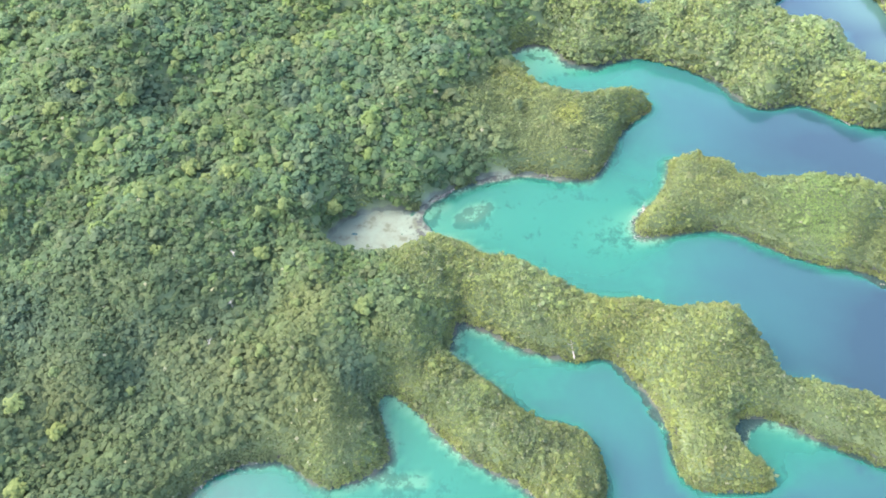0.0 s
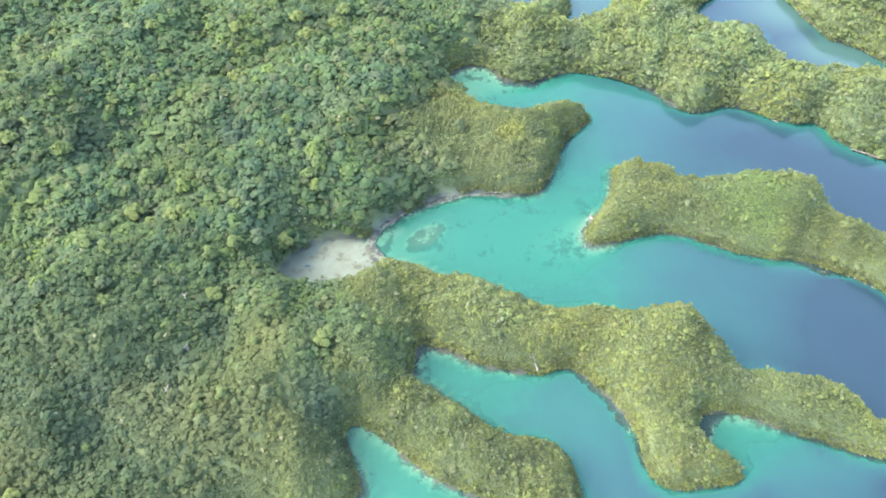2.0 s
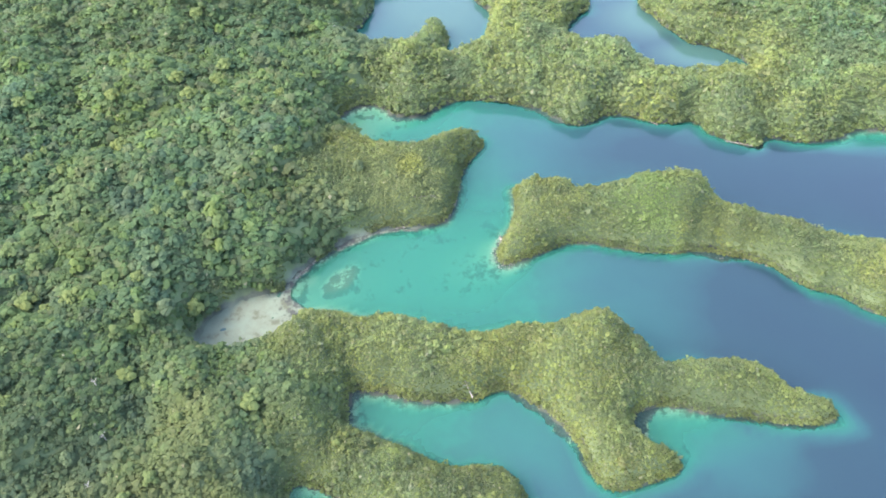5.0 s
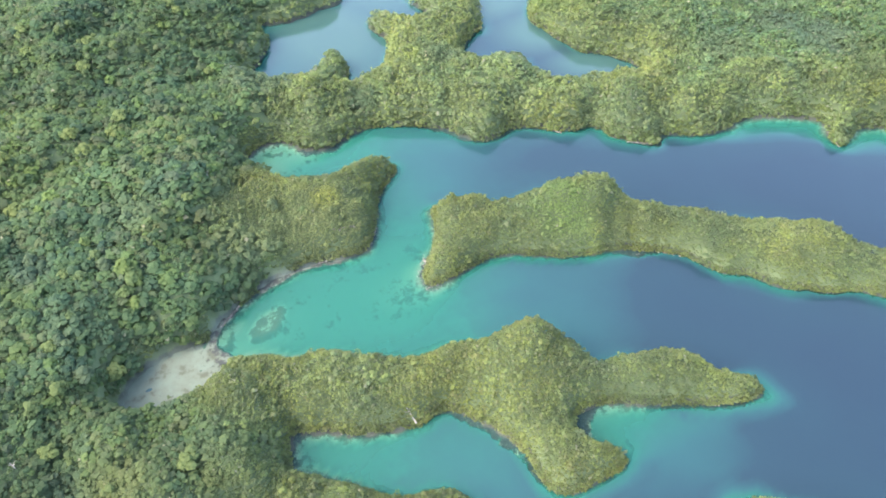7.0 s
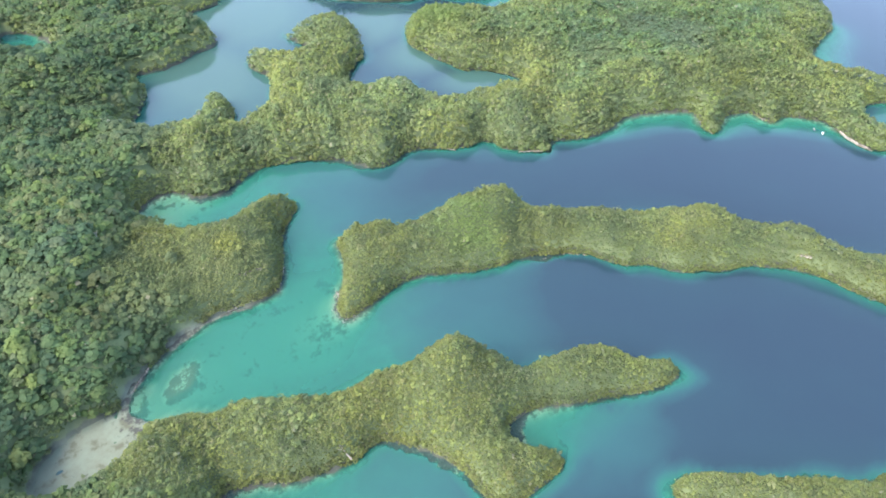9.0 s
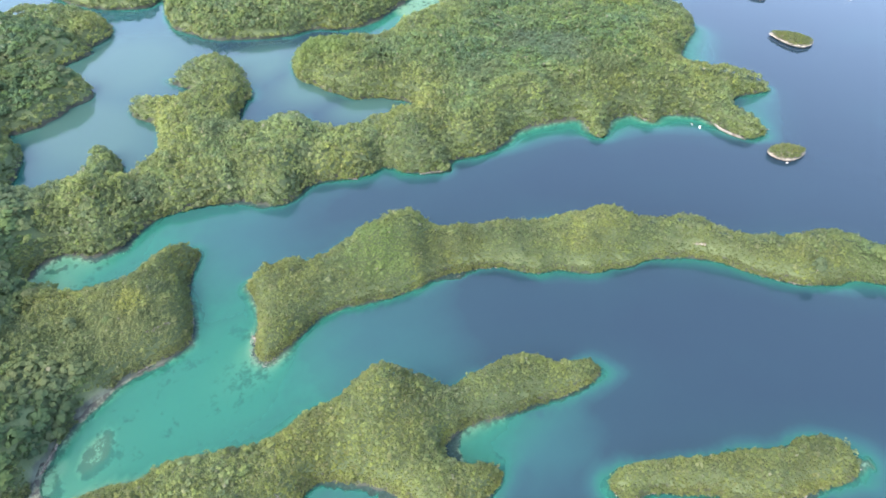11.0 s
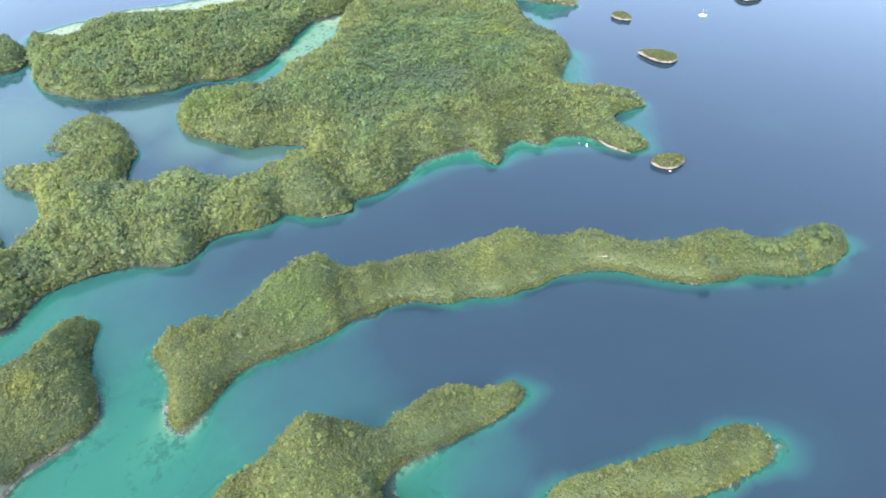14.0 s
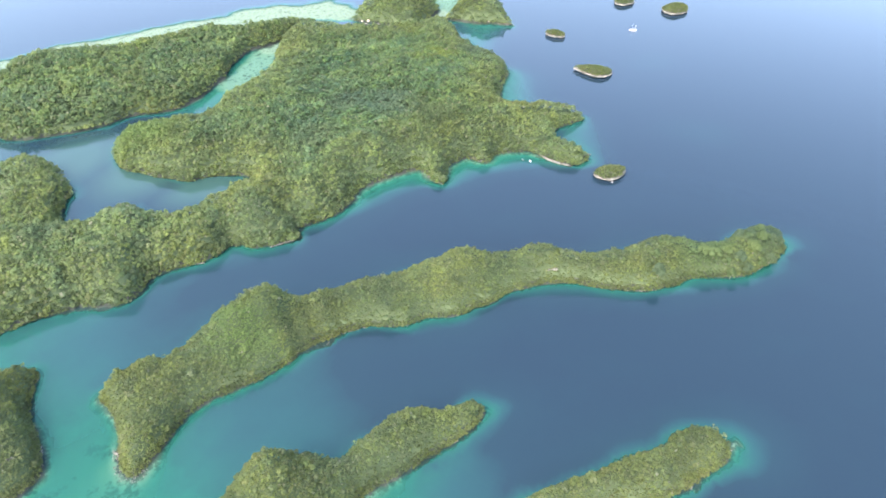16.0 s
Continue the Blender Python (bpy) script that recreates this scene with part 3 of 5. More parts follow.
Z = np.where(MUD > -2, np.where(D > 4, np.minimum(Z, flat + 0.4), flat) * np.clip((MUD + 3) / 4, 0, 1) + Z * (1 - np.clip((MUD + 3) / 4, 0, 1)), Z)


def sheet(name, xs, ys, z, attributes, mat):
    """One grid mesh over the plan, with values at its points."""
    ny, nx = z.shape
    me = bpy.data.meshes.new(name)
    xx, yy = np.meshgrid(xs, ys)
    co = np.stack([xx, yy, z], -1).reshape(-1, 3)
    idx = np.arange(nx * ny).reshape(ny, nx)
    quads = np.stack([idx[:-1, :-1], idx[:-1, 1:], idx[1:, 1:], idx[1:, :-1]], -1).reshape(-1, 4)
    me.vertices.add(len(co))
    me.vertices.foreach_set("co", co.ravel().astype(np.float32))
    me.loops.add(quads.size)
    me.loops.foreach_set("vertex_index", quads.ravel().astype(np.int32))
    me.polygons.add(len(quads))
    me.polygons.foreach_set("loop_start", np.arange(0, quads.size, 4, dtype=np.int32))
    me.polygons.foreach_set("use_smooth", np.ones(len(quads), bool))
    for key, values in attributes.items():
        a = me.attributes.new(key, "FLOAT", "POINT")
        a.data.foreach_set("value", values.ravel().astype(np.float32))
    me.update(calc_edges=True)
    me.materials.append(mat)
    return new(name, me)


ground = tagged(sheet("ground", gx, gy, Z, {"mud": MUD_MASK, "reef": REEF, "shore": SHORE, "shelf": SHELF}, GROUND),
                "limestone islands, forest floor, pale sand flat and sandy seabed", "ground", kind="structure")
fine_x, fine_y = np.arange(-104, 104, 1.4), np.arange(284, 400, 1.4)
FX, FY = np.meshgrid(fine_x, fine_y)
fine_mud = mud_field(FX, FY)
fine_mud = fine_mud + 2.2 * value_noise(FX, FY, 6.0, 93, 3)
fine_stony = np.clip((FX + 30.0) / 14.0, 0, 1)
fine_z = np.where(fine_mud > -2, 0.28 * np.clip(fine_mud + 0.6, -1, 1) + 0.22 * value_noise(FX, FY, 16.0, 91, 4) + 0.34 * value_noise(FX, FY, 6.0, 92, 2), -0.4 + 2.2 * np.clip(fine_mud + 2, -4, 0))
sand_flat = tagged(sheet("sand_flat", fine_x, fine_y, fine_z, {"mud": np.ones_like(FX), "reef": np.zeros_like(FX), "shore": np.full_like(FX, 60.0), "shelf": np.zeros_like(FX), "stony": fine_stony}, GROUND),
                   "pale grey sand flat with shallow pools at the lagoon's head", "sand", kind="structure")
W_DEPTH = depth
water = tagged(sheet("water", gx, gy, np.zeros_like(Z), {"depth": W_DEPTH, "murk": MURK, "shore": SHORE, "shelf": SHELF}, WATER),
               "calm clear sea, turquoise in the shallows and deep blue offshore", "sea", kind="structure")
water.visible_shadow = False


def sample(field, x, y):
    """A field of the core grid at any place, between its points."""
    u, v = (x - X0) / CELL + NOUT, (y - Y0) / CELL + NOUT
    i, j = np.clip(np.floor(u).astype(int), 0, field.shape[1] - 2), np.clip(np.floor(v).astype(int), 0, field.shape[0] - 2)
    fu, fv = u - i, v - j
    return (field[j, i] * (1 - fu) + field[j, i + 1] * fu) * (1 - fv) + (field[j + 1, i] * (1 - fu) + field[j + 1, i + 1] * fu) * fv


# ---- forest ----
def crown_shape(rng, sprays, flat=0.9, size=0.4, out=0.75, lobes=1, skirt=0, ruffle=0.0, tilt=0.55):
    """A crown one metre in radius: folded leaf sprays set over a dome of one or more billows. Returns points, triangles, normals."""
    pts, tris, nors = [], [], []
    each = max(1, sprays // lobes)
    k = 0
    for q in range(lobes):
        if lobes == 1:
            mid, reach = Vector((0, 0, 0)), 1.0
        else:
            h = 1 - 0.95 * (q + 0.4) / lobes
            b = q * 2.399963 + rng.uniform(-0.4, 0.4)
            w = math.sqrt(max(0.0, 1 - h * h)) * 0.72
            mid, reach = Vector((w * math.cos(b), w * math.sin(b), flat * (h - 0.35) * rng.uniform(0.8, 1.2))), rng.uniform(0.38, 0.52)
        for g in range(each):
            up = 1 - (1.15 if lobes == 1 else 1.05) * (g + 0.5) / each
            a = g * 2.399963 + rng.uniform(-0.6, 0.6)
            r = math.sqrt(max(0.0, 1 - up * up)) * rng.uniform(0.6, 1.05)
            c = mid + reach * Vector((r * math.cos(a), r * math.sin(a), flat * up * rng.uniform(0.7, 1.2)))
            s = size * rng.uniform(0.6, 1.4)
            lean = Vector((c.x * out + rng.uniform(-tilt, tilt), c.y * out + rng.uniform(-tilt, tilt), 0.8)).normalized()
            turn = lean.to_track_quat("Z", "Y").to_matrix() @ Matrix.Rotation(rng.uniform(0, 6.28), 3, "Z")
            drop = -rng.uniform(0.15, 0.5) * s
            pts += [turn @ Vector(p) + c for p in ((s * rng.uniform(0.8, 1.25), 0, 0), (0, s * rng.uniform(0.6, 1.0), drop), (-s * rng.uniform(0.8, 1.25), 0, 0), (0, -s * rng.uniform(0.6, 1.0), drop))]
            tris += [(4 * k, 4 * k + 1, 4 * k + 2), (4 * k, 4 * k + 2, 4 * k + 3)]
            face = (0.5 * (c - mid) / reach + 0.45 * c + 0.22 * lean + Vector((0, 0, 0.8)) + ruffle * Vector((rng.uniform(-1, 1), rng.uniform(-1, 1), 0))).normalized()
            nors += [tuple(face)] * 4
            k += 1
    for q in range(skirt):
        a = 6.2832 * (q + rng.uniform(-0.3, 0.3)) / skirt
        c, s = Vector((0.78 * math.cos(a), 0.78 * math.sin(a), rng.uniform(-0.3, 0.0))), rng.uniform(0.5, 0.7)
        turn = Matrix.Rotation(rng.uniform(0, 6.28), 3, "Z")
        pts += [turn @ Vector(p) + c for p in ((s, 0, -0.15), (0, s, -0.1), (-s, 0, -0.1), (0, -s, -0.15))]
        tris += [(4 * k, 4 * k + 1, 4 * k + 2), (4 * k, 4 * k + 2, 4 * k + 3)]
        nors += [(0.3 * math.cos(a), 0.3 * math.sin(a), 0.954)] * 4
        k += 1
    return np.array([tuple(p) for p in pts]), np.array(tris), np.array(nors)


def thicket_shape(rng, sprays, reach, tall, size):
    """A patch of dense growth one metre across: sprays at uneven heights with no outline of its own. Returns points, triangles, normals."""
    pts, tris, nors = [], [], []
    for k in range(sprays):
        a, r = rng.uniform(0, 6.2832), reach * math.sqrt(rng.uniform(0, 1))
        c = Vector((r * math.cos(a), r * math.sin(a), tall * rng.uniform(-0.5, 0.5) * (1.2 - 0.5 * r / reach)))
        s = size * rng.uniform(0.6, 1.4)
        lean = Vector((rng.uniform(-0.6, 0.6), rng.uniform(-0.6, 0.6), 1.0)).normalized()
        turn = lean.to_track_quat("Z", "Y").to_matrix() @ Matrix.Rotation(rng.uniform(0, 6.28), 3, "Z")
        drop = -rng.uniform(0.15, 0.5) * s
        pts += [turn @ Vector(p) + c for p in ((s * rng.uniform(0.8, 1.25), 0, 0), (0, s * rng.uniform(0.6, 1.0), drop), (-s * rng.uniform(0.8, 1.25), 0, 0), (0, -s * rng.uniform(0.6, 1.0), drop))]
        tris += [(4 * k, 4 * k + 1, 4 * k + 2), (4 * k, 4 * k + 2, 4 * k + 3)]
        nors += [tuple((0.7 * lean + 0.25 * c + Vector((0, 0, 0.35))).normalized())] * 4
    return np.array([tuple(p) for p in pts]), np.array(tris), np.array(nors)


def tri_mesh(name, co, tris, colours, mat, normals=None):
    """A mesh of triangles, with leaf colours and the normals of the crowns where they are given."""
    me = bpy.data.meshes.new(name)
    me.vertices.add(len(co))
    me.vertices.foreach_set("co", co.astype(np.float32).ravel())
    me.loops.add(tris.size)
    me.loops.foreach_set("vertex_index", tris.ravel().astype(np.int32))
    me.polygons.add(len(tris))
    me.polygons.foreach_set("loop_start", np.arange(0, tris.size, 3, dtype=np.int32))
    me.polygons.foreach_set("use_smooth", np.full(len(tris), normals is not None))
    if normals is not None:
        a = me.attributes.new("custom_normal", "FLOAT_VECTOR", "POINT")
        a.data.foreach_set("vector", normals.astype(np.float32).ravel())
    if colours is not None:
        a = me.attributes.new("leaf_colour", "FLOAT_COLOR", "POINT")
        a.data.foreach_set("color", np.concatenate([colours, np.ones((len(co), 1))], 1).astype(np.float32).ravel())
    me.update(calc_edges=True)
    me.materials.append(mat)
    return me


SLOPE_LEAN = 0.24
_top = np.maximum(Z, 0.0)
for _ in range(2):
    for _axis in (0, 1):
        _top = (np.roll(_top, 1, _axis) + 2 * _top + np.roll(_top, -1, _axis)) / 4
SLOPE_Y, SLOPE_X = np.gradient(_top, CELL)


def slope(x, y):
    """How the ground rises along x and y."""
    return sample(SLOPE_X, x, y), sample(SLOPE_Y, x, y)


def woods(name, label, shapes, x, y, z, radius, tall, colours, rng, pale=0.02, vary=0.16):
    """Many crowns joined into one stretch of forest."""
    which = rng.integers(0, len(shapes), len(x))
    cos, tri, col, nor, base = [], [], [], [], 0
    lean = slope(x, y)
    for s, (p, f, pn) in enumerate(shapes):
        m = np.where(which == s)[0]
        if not len(m):
            continue
        a = rng.uniform(0, 6.283, len(m))
        ca, sa = np.cos(a), np.sin(a)
        sx = radius[m] * rng.uniform(0.85, 1.15, len(m))
        sy = radius[m] * rng.uniform(0.85, 1.15, len(m))
        qx, qy = p[None, :, 0] * sx[:, None], p[None, :, 1] * sy[:, None]
        co = np.stack([x[m, None] + qx * ca[:, None] - qy * sa[:, None], y[m, None] + qx * sa[:, None] + qy * ca[:, None],
                       z[m, None] + (p[None, :, 2] * (radius * tall)[m, None])], -1)
        tri.append((f[None] + (np.arange(len(m)) * len(p))[:, None, None] + base).reshape(-1, 3))
        cos.append(co.reshape(-1, 3))
        nx, ny = pn[None, :, 0] * ca[:, None] - pn[None, :, 1] * sa[:, None], pn[None, :, 0] * sa[:, None] + pn[None, :, 1] * ca[:, None]
        nz = np.broadcast_to(pn[None, :, 2], nx.shape)
        nn = np.stack([nx - SLOPE_LEAN * lean[0][m, None], ny - SLOPE_LEAN * lean[1][m, None], nz], -1)
        nor.append((nn / np.linalg.norm(nn, axis=-1, keepdims=True)).reshape(-1, 3))
        clumps = len(p) // 4
        shade = rng.uniform(1 - vary, 1 + vary, (len(m), clumps, 1)) * rng.uniform(0.97, 1.03, (len(m), clumps, 3))
        own = colours[m][:, None, :] * shade
        twigs = rng.uniform(0, 1, (len(m), clumps, 1)) > 1 - pale
        own = np.where(twigs, np.array((0.15, 0.162, 0.09)), own)
        col.append(own.repeat(4, axis=1).reshape(-1, 3))
        base += len(m) * len(p)
    me = tri_mesh(name, np.concatenate(cos), np.concatenate(tri), np.concatenate(col), LEAF, np.concatenate(nor))
    return tagged(new(name, me), label, "forest", kind="stuff")


def scatter(rng, spacing, box):
    """Places on a jittered grid."""
    xs, ys = np.arange(box[0], box[1], spacing), np.arange(box[2], box[3], spacing)
    xx, yy = np.meshgrid(xs, ys)
    xx = xx + (np.arange(len(ys)) % 2 * 0.5 * spacing)[:, None]
    xx = xx + rng.uniform(-0.42, 0.42, xx.shape) * spacing
    yy = yy + rng.uniform(-0.42, 0.42, yy.shape) * spacing
    return xx.ravel(), yy.ravel()


REACH = [(-290, 85), (-480, 640), (-400, 800), (-190, 990), (-40, 1070), (320, 1190), (720, 1280), (1120, 1280), (1450, 600), (1450, -180), (340, -180), (40, 70)]


def in_reach(x, y):
    """The wooded part of the land; past it the forest floor lies open."""
    return inland(x, y, REACH, 5.0) > 0


rng = np.random.default_rng(7)
BIG = [crown_shape(rng, 20, 0.6, 0.44, 0.8, 4, 4, 0.15, 0.35) for _ in range(6)] + [thicket_shape(rng, 20, 1.15, 0.7, 0.42) for _ in range(4)] + [crown_shape(rng, 20, 0.7, 0.46, 0.8, 1, 4, 0.2, 0.35) for _ in range(5)]
FINE = [crown_shape(rng, 12, 0.8, 0.50, 0.8, 3, 3, 0.2, 0.35) for _ in range(6)] + [thicket_shape(rng, 13, 1.2, 0.8, 0.46) for _ in range(5)] + [crown_shape(rng, 12, 0.8, 0.5, 0.8, 1, 3, 0.2, 0.4) for _ in range(5)]
MID = [thicket_shape(rng, 11, 1.25, 1.1, 0.5) for _ in range(6)] + [crown_shape(rng, 9, 0.9, 0.55, 0.6, 1, 2, 0.25) for _ in range(10)]
SMALL = [thicket_shape(rng, 9, 1.35, 1.1, 0.54) for _ in range(8)] + [crown_shape(rng, 7, 0.9, 0.58, 0.6, 1, 2, 0.35) for _ in range(10)]


def tint(rng, n, zone, vary=0.07):
    """Leaf colours of n crowns: zone 0 moist forest, 1 dry scrub on the limestone."""
    moist = np.array([(0.060, 0.103, 0.046), (0.075, 0.122, 0.046), (0.094, 0.140, 0.044), (0.108, 0.122, 0.054), (0.115, 0.170, 0.042)])
    dry = np.array([(0.100, 0.131, 0.039), (0.116, 0.147, 0.041), (0.090, 0.123, 0.047), (0.134, 0.150, 0.060), (0.127, 0.164, 0.037)])
    pick_m = rng.choice(5, n, p=[0.28, 0.3, 0.22, 0.14, 0.06])
    pick_d = rng.choice(5, n, p=[0.3, 0.25, 0.25, 0.12, 0.08])
    moist, dry = np.array((0.72, 0.80, 0.86)) * (0.6 * moist + 0.4 * moist.mean(axis=0)), np.array((0.83, 0.84, 0.92)) * (0.6 * dry + 0.4 * dry.mean(axis=0))
    c = moist[pick_m] * (1 - zone[:, None]) + dry[pick_d] * zone[:, None]
    return c * rng.uniform(1 - vary, 1 + vary, (n, 1))


# greener, yellower stands, and haze painted on the headland: x, y, radius, leaf colour
STANDS_AND_LIGHT = [(470, 655, 60, (0.105, 0.16, 0.045)), (262, 322, 32, (0.1, 0.155, 0.045)), (545, 40, 42, (0.084, 0.128, 0.045)), (588, -12, 30, (0.072, 0.11, 0.05)), (86, 402, 44, (0.108, 0.134, 0.05)), (45, 420, 40, (0.09, 0.122, 0.048)), (22, 394, 30, (0.086, 0.116, 0.048)), (99, 415, 15, (0.16, 0.178, 0.042)), (492, 81, 13, (0.125, 0.148, 0.044)), (800, 430, 26, (0.13, 0.175, 0.04)), (285, 572, 26, (0.068, 0.105, 0.05)), (177, 541, 18, (0.068, 0.105, 0.05))]
# the two wide dark stands paint vignette and thin near haze into the leaves
STANDS_AND_LIGHT += [(-200, 185, 150, (0.043, 0.067, 0.031)), (-110, 175, 70, (0.06, 0.085, 0.036))]
STANDS_AND_LIGHT += [(-174, 206, 20, (0.066, 0.088, 0.036)), (-146, 196, 30, (0.066, 0.088, 0.036)), (-112, 188, 30, (0.066, 0.088, 0.036)), (-80, 176, 28, (0.07, 0.094, 0.036)), (-218, 176, 30, (0.066, 0.088, 0.036)), (-83, 235, 28, (0.074, 0.1, 0.039)), (-31, 222, 30, (0.08, 0.108, 0.039)), (-149, 427, 26, (0.08, 0.122, 0.05)), (-93, 356, 22, (0.08, 0.122, 0.05)), (-36, 437, 26, (0.086, 0.124, 0.052))]
# the dark gully stands paint valley shade into the leaves
STANDS_AND_LIGHT += [(-182, 217, 18, (0.042, 0.07, 0.037)), (-180, 190, 16, (0.042, 0.07, 0.037)), (-255, 224, 26, (0.042, 0.07, 0.037)), (-136, 226, 16, (0.044, 0.073, 0.038)), (-113, 246, 18, (0.044, 0.073, 0.038)), (-220, 416, 24, (0.044, 0.072, 0.04)), (-269, 408, 24, (0.044, 0.072, 0.04)), (-111, 415, 20, (0.048, 0.077, 0.04)), (-166, 345, 16, (0.048, 0.077, 0.04)), (-54, 196, 18, (0.055, 0.088, 0.048))]
STANDS_AND_LIGHT += [(96, 608, 40, (0.066, 0.102, 0.05)), (844, 411, 26, (0.075, 0.11, 0.052)), (915, 459, 26, (0.07, 0.105, 0.052)), (623, 465, 30, (0.072, 0.105, 0.055)), (636, 411, 44, (0.075, 0.11, 0.055)), (538, 452, 36, (0.086, 0.122, 0.052)), (644, 355, 24, (0.08, 0.115, 0.05)), (316, 481, 9, (0.07, 0.105, 0.05))]


def in_stands_and_light(colours, x, y):
    colours = colours * (1 + 0.28 * value_noise(x, y, 22.0, 45, 3) + 0.14 * value_noise(x, y, 70.0, 46, 2))[:, None]
    colours = colours * (1 + np.array((0.24, 0.19, 0.02)) * (value_noise(x, y, 9.0, 62, 2) + 0.5 * value_noise(x, y, 30.0, 63, 2))[:, None])
    for cx, cy, r, c in STANDS_AND_LIGHT:
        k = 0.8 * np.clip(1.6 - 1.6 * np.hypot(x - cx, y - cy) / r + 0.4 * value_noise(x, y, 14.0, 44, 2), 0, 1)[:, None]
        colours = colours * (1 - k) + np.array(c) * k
    # cleft shade is painted in: crowns there lean to a darker green
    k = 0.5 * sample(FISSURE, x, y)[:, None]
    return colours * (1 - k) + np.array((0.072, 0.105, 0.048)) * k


# dry heads of the mainland: x, y, radius
DRY = [(125, 415, 62), (88, 402, 46), (62, 412, 34), (40, 425, 30), (-52, 158, 34), (-12, 205, 30), (5, 275, 46), (60, 440, 40), (150, 545, 60)]


# moist ground behind the lagoon's head: x, y, radius
WET = [(16, 390, 30), (-4, 372, 26), (-40, 356, 26), (-80, 330, 26), (-60, 290, 22)]


def moisture(x, y, d, main):
    """1 on dry limestone ridges and small islands, 0 in the moist interior."""
    dry = 1 - np.clip((d - 1.0) / 9.0, 0, 1) * np.clip(main * 1.6, 0, 1)
    for cx, cy, r in DRY:
        dry = np.maximum(dry, np.clip(1.9 - 1.5 * np.hypot(x - cx, y - cy) / r, 0, 1))
    for cx, cy, r in WET:
        dry = np.minimum(dry, np.clip(2.2 * np.hypot(x - cx, y - cy) / r - 1.2, 0, 1))
    return np.clip(dry + 0.3 * value_noise(x, y, 50.0, 15, 2), 0, 1)


FAR_RANGE = 472.0


def tall_forest(name, label, shapes, spacing, box, sizes):
    """Tall moist forest over one stretch of the mainland."""
    x, y = scatter(rng, spacing, box)
    d, main = sample(INSIDE, x, y), sample(MAINLAND, x, y)
    zone = moisture(x, y, d, main)
    keep = in_reach(x, y) & (d > 0.6) & (zone + rng.uniform(-0.3, 0.3, len(x)) * (main > 0.5) < 0.62) & (sample(MUD, x, y) < 0.2)
    x, y, d, zone = x[keep], y[keep], d[keep], zone[keep]
    r = rng.choice(sizes, len(x), p=[0.26, 0.36, 0.26, 0.12]) * rng.uniform(0.85, 1.15, len(x))
    z = sample(Z, x, y) + 5.0 - sample(LIFT, x, y) + 0.7 * r * rng.uniform(0.75, 1.25, len(x)) + 3.0 * np.clip(d / 8, 0, 1) * np.clip(value_noise(x, y, 11.0, 62, 2), -0.25, 1)
    return woods(name, label, shapes, x, y, z, r, rng.uniform(0.7, 1.15, len(x)), in_stands_and_light(tint(rng, len(x), zone * 0.9), x, y), rng, 0.003, 0.08)


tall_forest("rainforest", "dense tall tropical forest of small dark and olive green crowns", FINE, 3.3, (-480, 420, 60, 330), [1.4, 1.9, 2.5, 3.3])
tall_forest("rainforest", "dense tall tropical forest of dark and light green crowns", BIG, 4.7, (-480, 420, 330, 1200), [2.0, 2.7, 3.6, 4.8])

# scrub on the near limestone
sx_, sy_ = scatter(rng, 1.38, (-320, 780, -80, 660))
sd, sm, so = sample(INSIDE, sx_, sy_), sample(MAINLAND, sx_, sy_), sample(D, sx_, sy_)
zone = moisture(sx_, sy_, sd, sm)
keep = in_reach(sx_, sy_) & (so > -1.3) & ((zone + rng.uniform(-0.3, 0.3, len(sx_)) >= 0.6) | (sd < 9)) & (sample(MUD, sx_, sy_) < -0.5) & (sx_ * 0.62 + sy_ * 0.78 < FAR_RANGE)
sx_, sy_, sd, zone = sx_[keep], sy_[keep], sd[keep], zone[keep]
tree_like = rng.uniform(0, 1, len(sx_)) > 0.91
sr = (0.5 + 0.27 * rng.gamma(1.6, 0.8, len(sx_)).clip(0, 3.2)) * (1 + 0.5 * tree_like)
sz = np.maximum(sample(Z, sx_, sy_), 0.6) + 0.8 + sr * rng.uniform(0.5, 1.5, len(sx_)) + 1.6 * value_noise(sx_, sy_, 8.0, 29, 2) + 3.6 * np.clip(sd / 8, 0, 1) * value_noise(sx_, sy_, 13.0, 30, 2) + 1.0 * tree_like + np.clip(sd / 6, 0, 1) * 6.4 - sample(LIFT, sx_, sy_)
# long island scrub a tenth lighter: distance haze painted into its leaves
woods("scrub", "low dense yellow-green scrub on limestone", SMALL, sx_, sy_, sz, sr, rng.uniform(0.7, 1.2, len(sx_)), in_stands_and_light(tint(rng, len(sx_), zone, 0.18) * (1 + 0.08 * tree_like + 0.1 * (inland(sx_, sy_, LONG_ISLAND, 20.0) > -3))[:, None], sx_, sy_), rng, 0.015, 0.13)

# low bushes that hang over the waterline
bx_, by_ = scatter(rng, 1.5, (-320, 780, -80, 560))
bd = sample(D, bx_, by_)
keep = in_reach(bx_, by_) & (bd > -1.3) & (bd < 2.2) & (sample(MUD, bx_, by_) < -0.5) & (bx_ * 0.62 + by_ * 0.78 < FAR_RANGE)
bx_, by_ = bx_[keep], by_[keep]
br = rng.uniform(0.8, 1.3, len(bx_))
bz = np.maximum(sample(Z, bx_, by_), 0.2) + rng.uniform(0.5, 1.6, len(bx_))
woods("shore_bushes", "low yellow-green bushes overhanging the waterline", SMALL, bx_, by_, bz, br, rng.uniform(0.7, 1.1, len(bx_)), in_stands_and_light(tint(rng, len(bx_), np.ones(len(bx_)), 0.2), bx_, by_), rng)

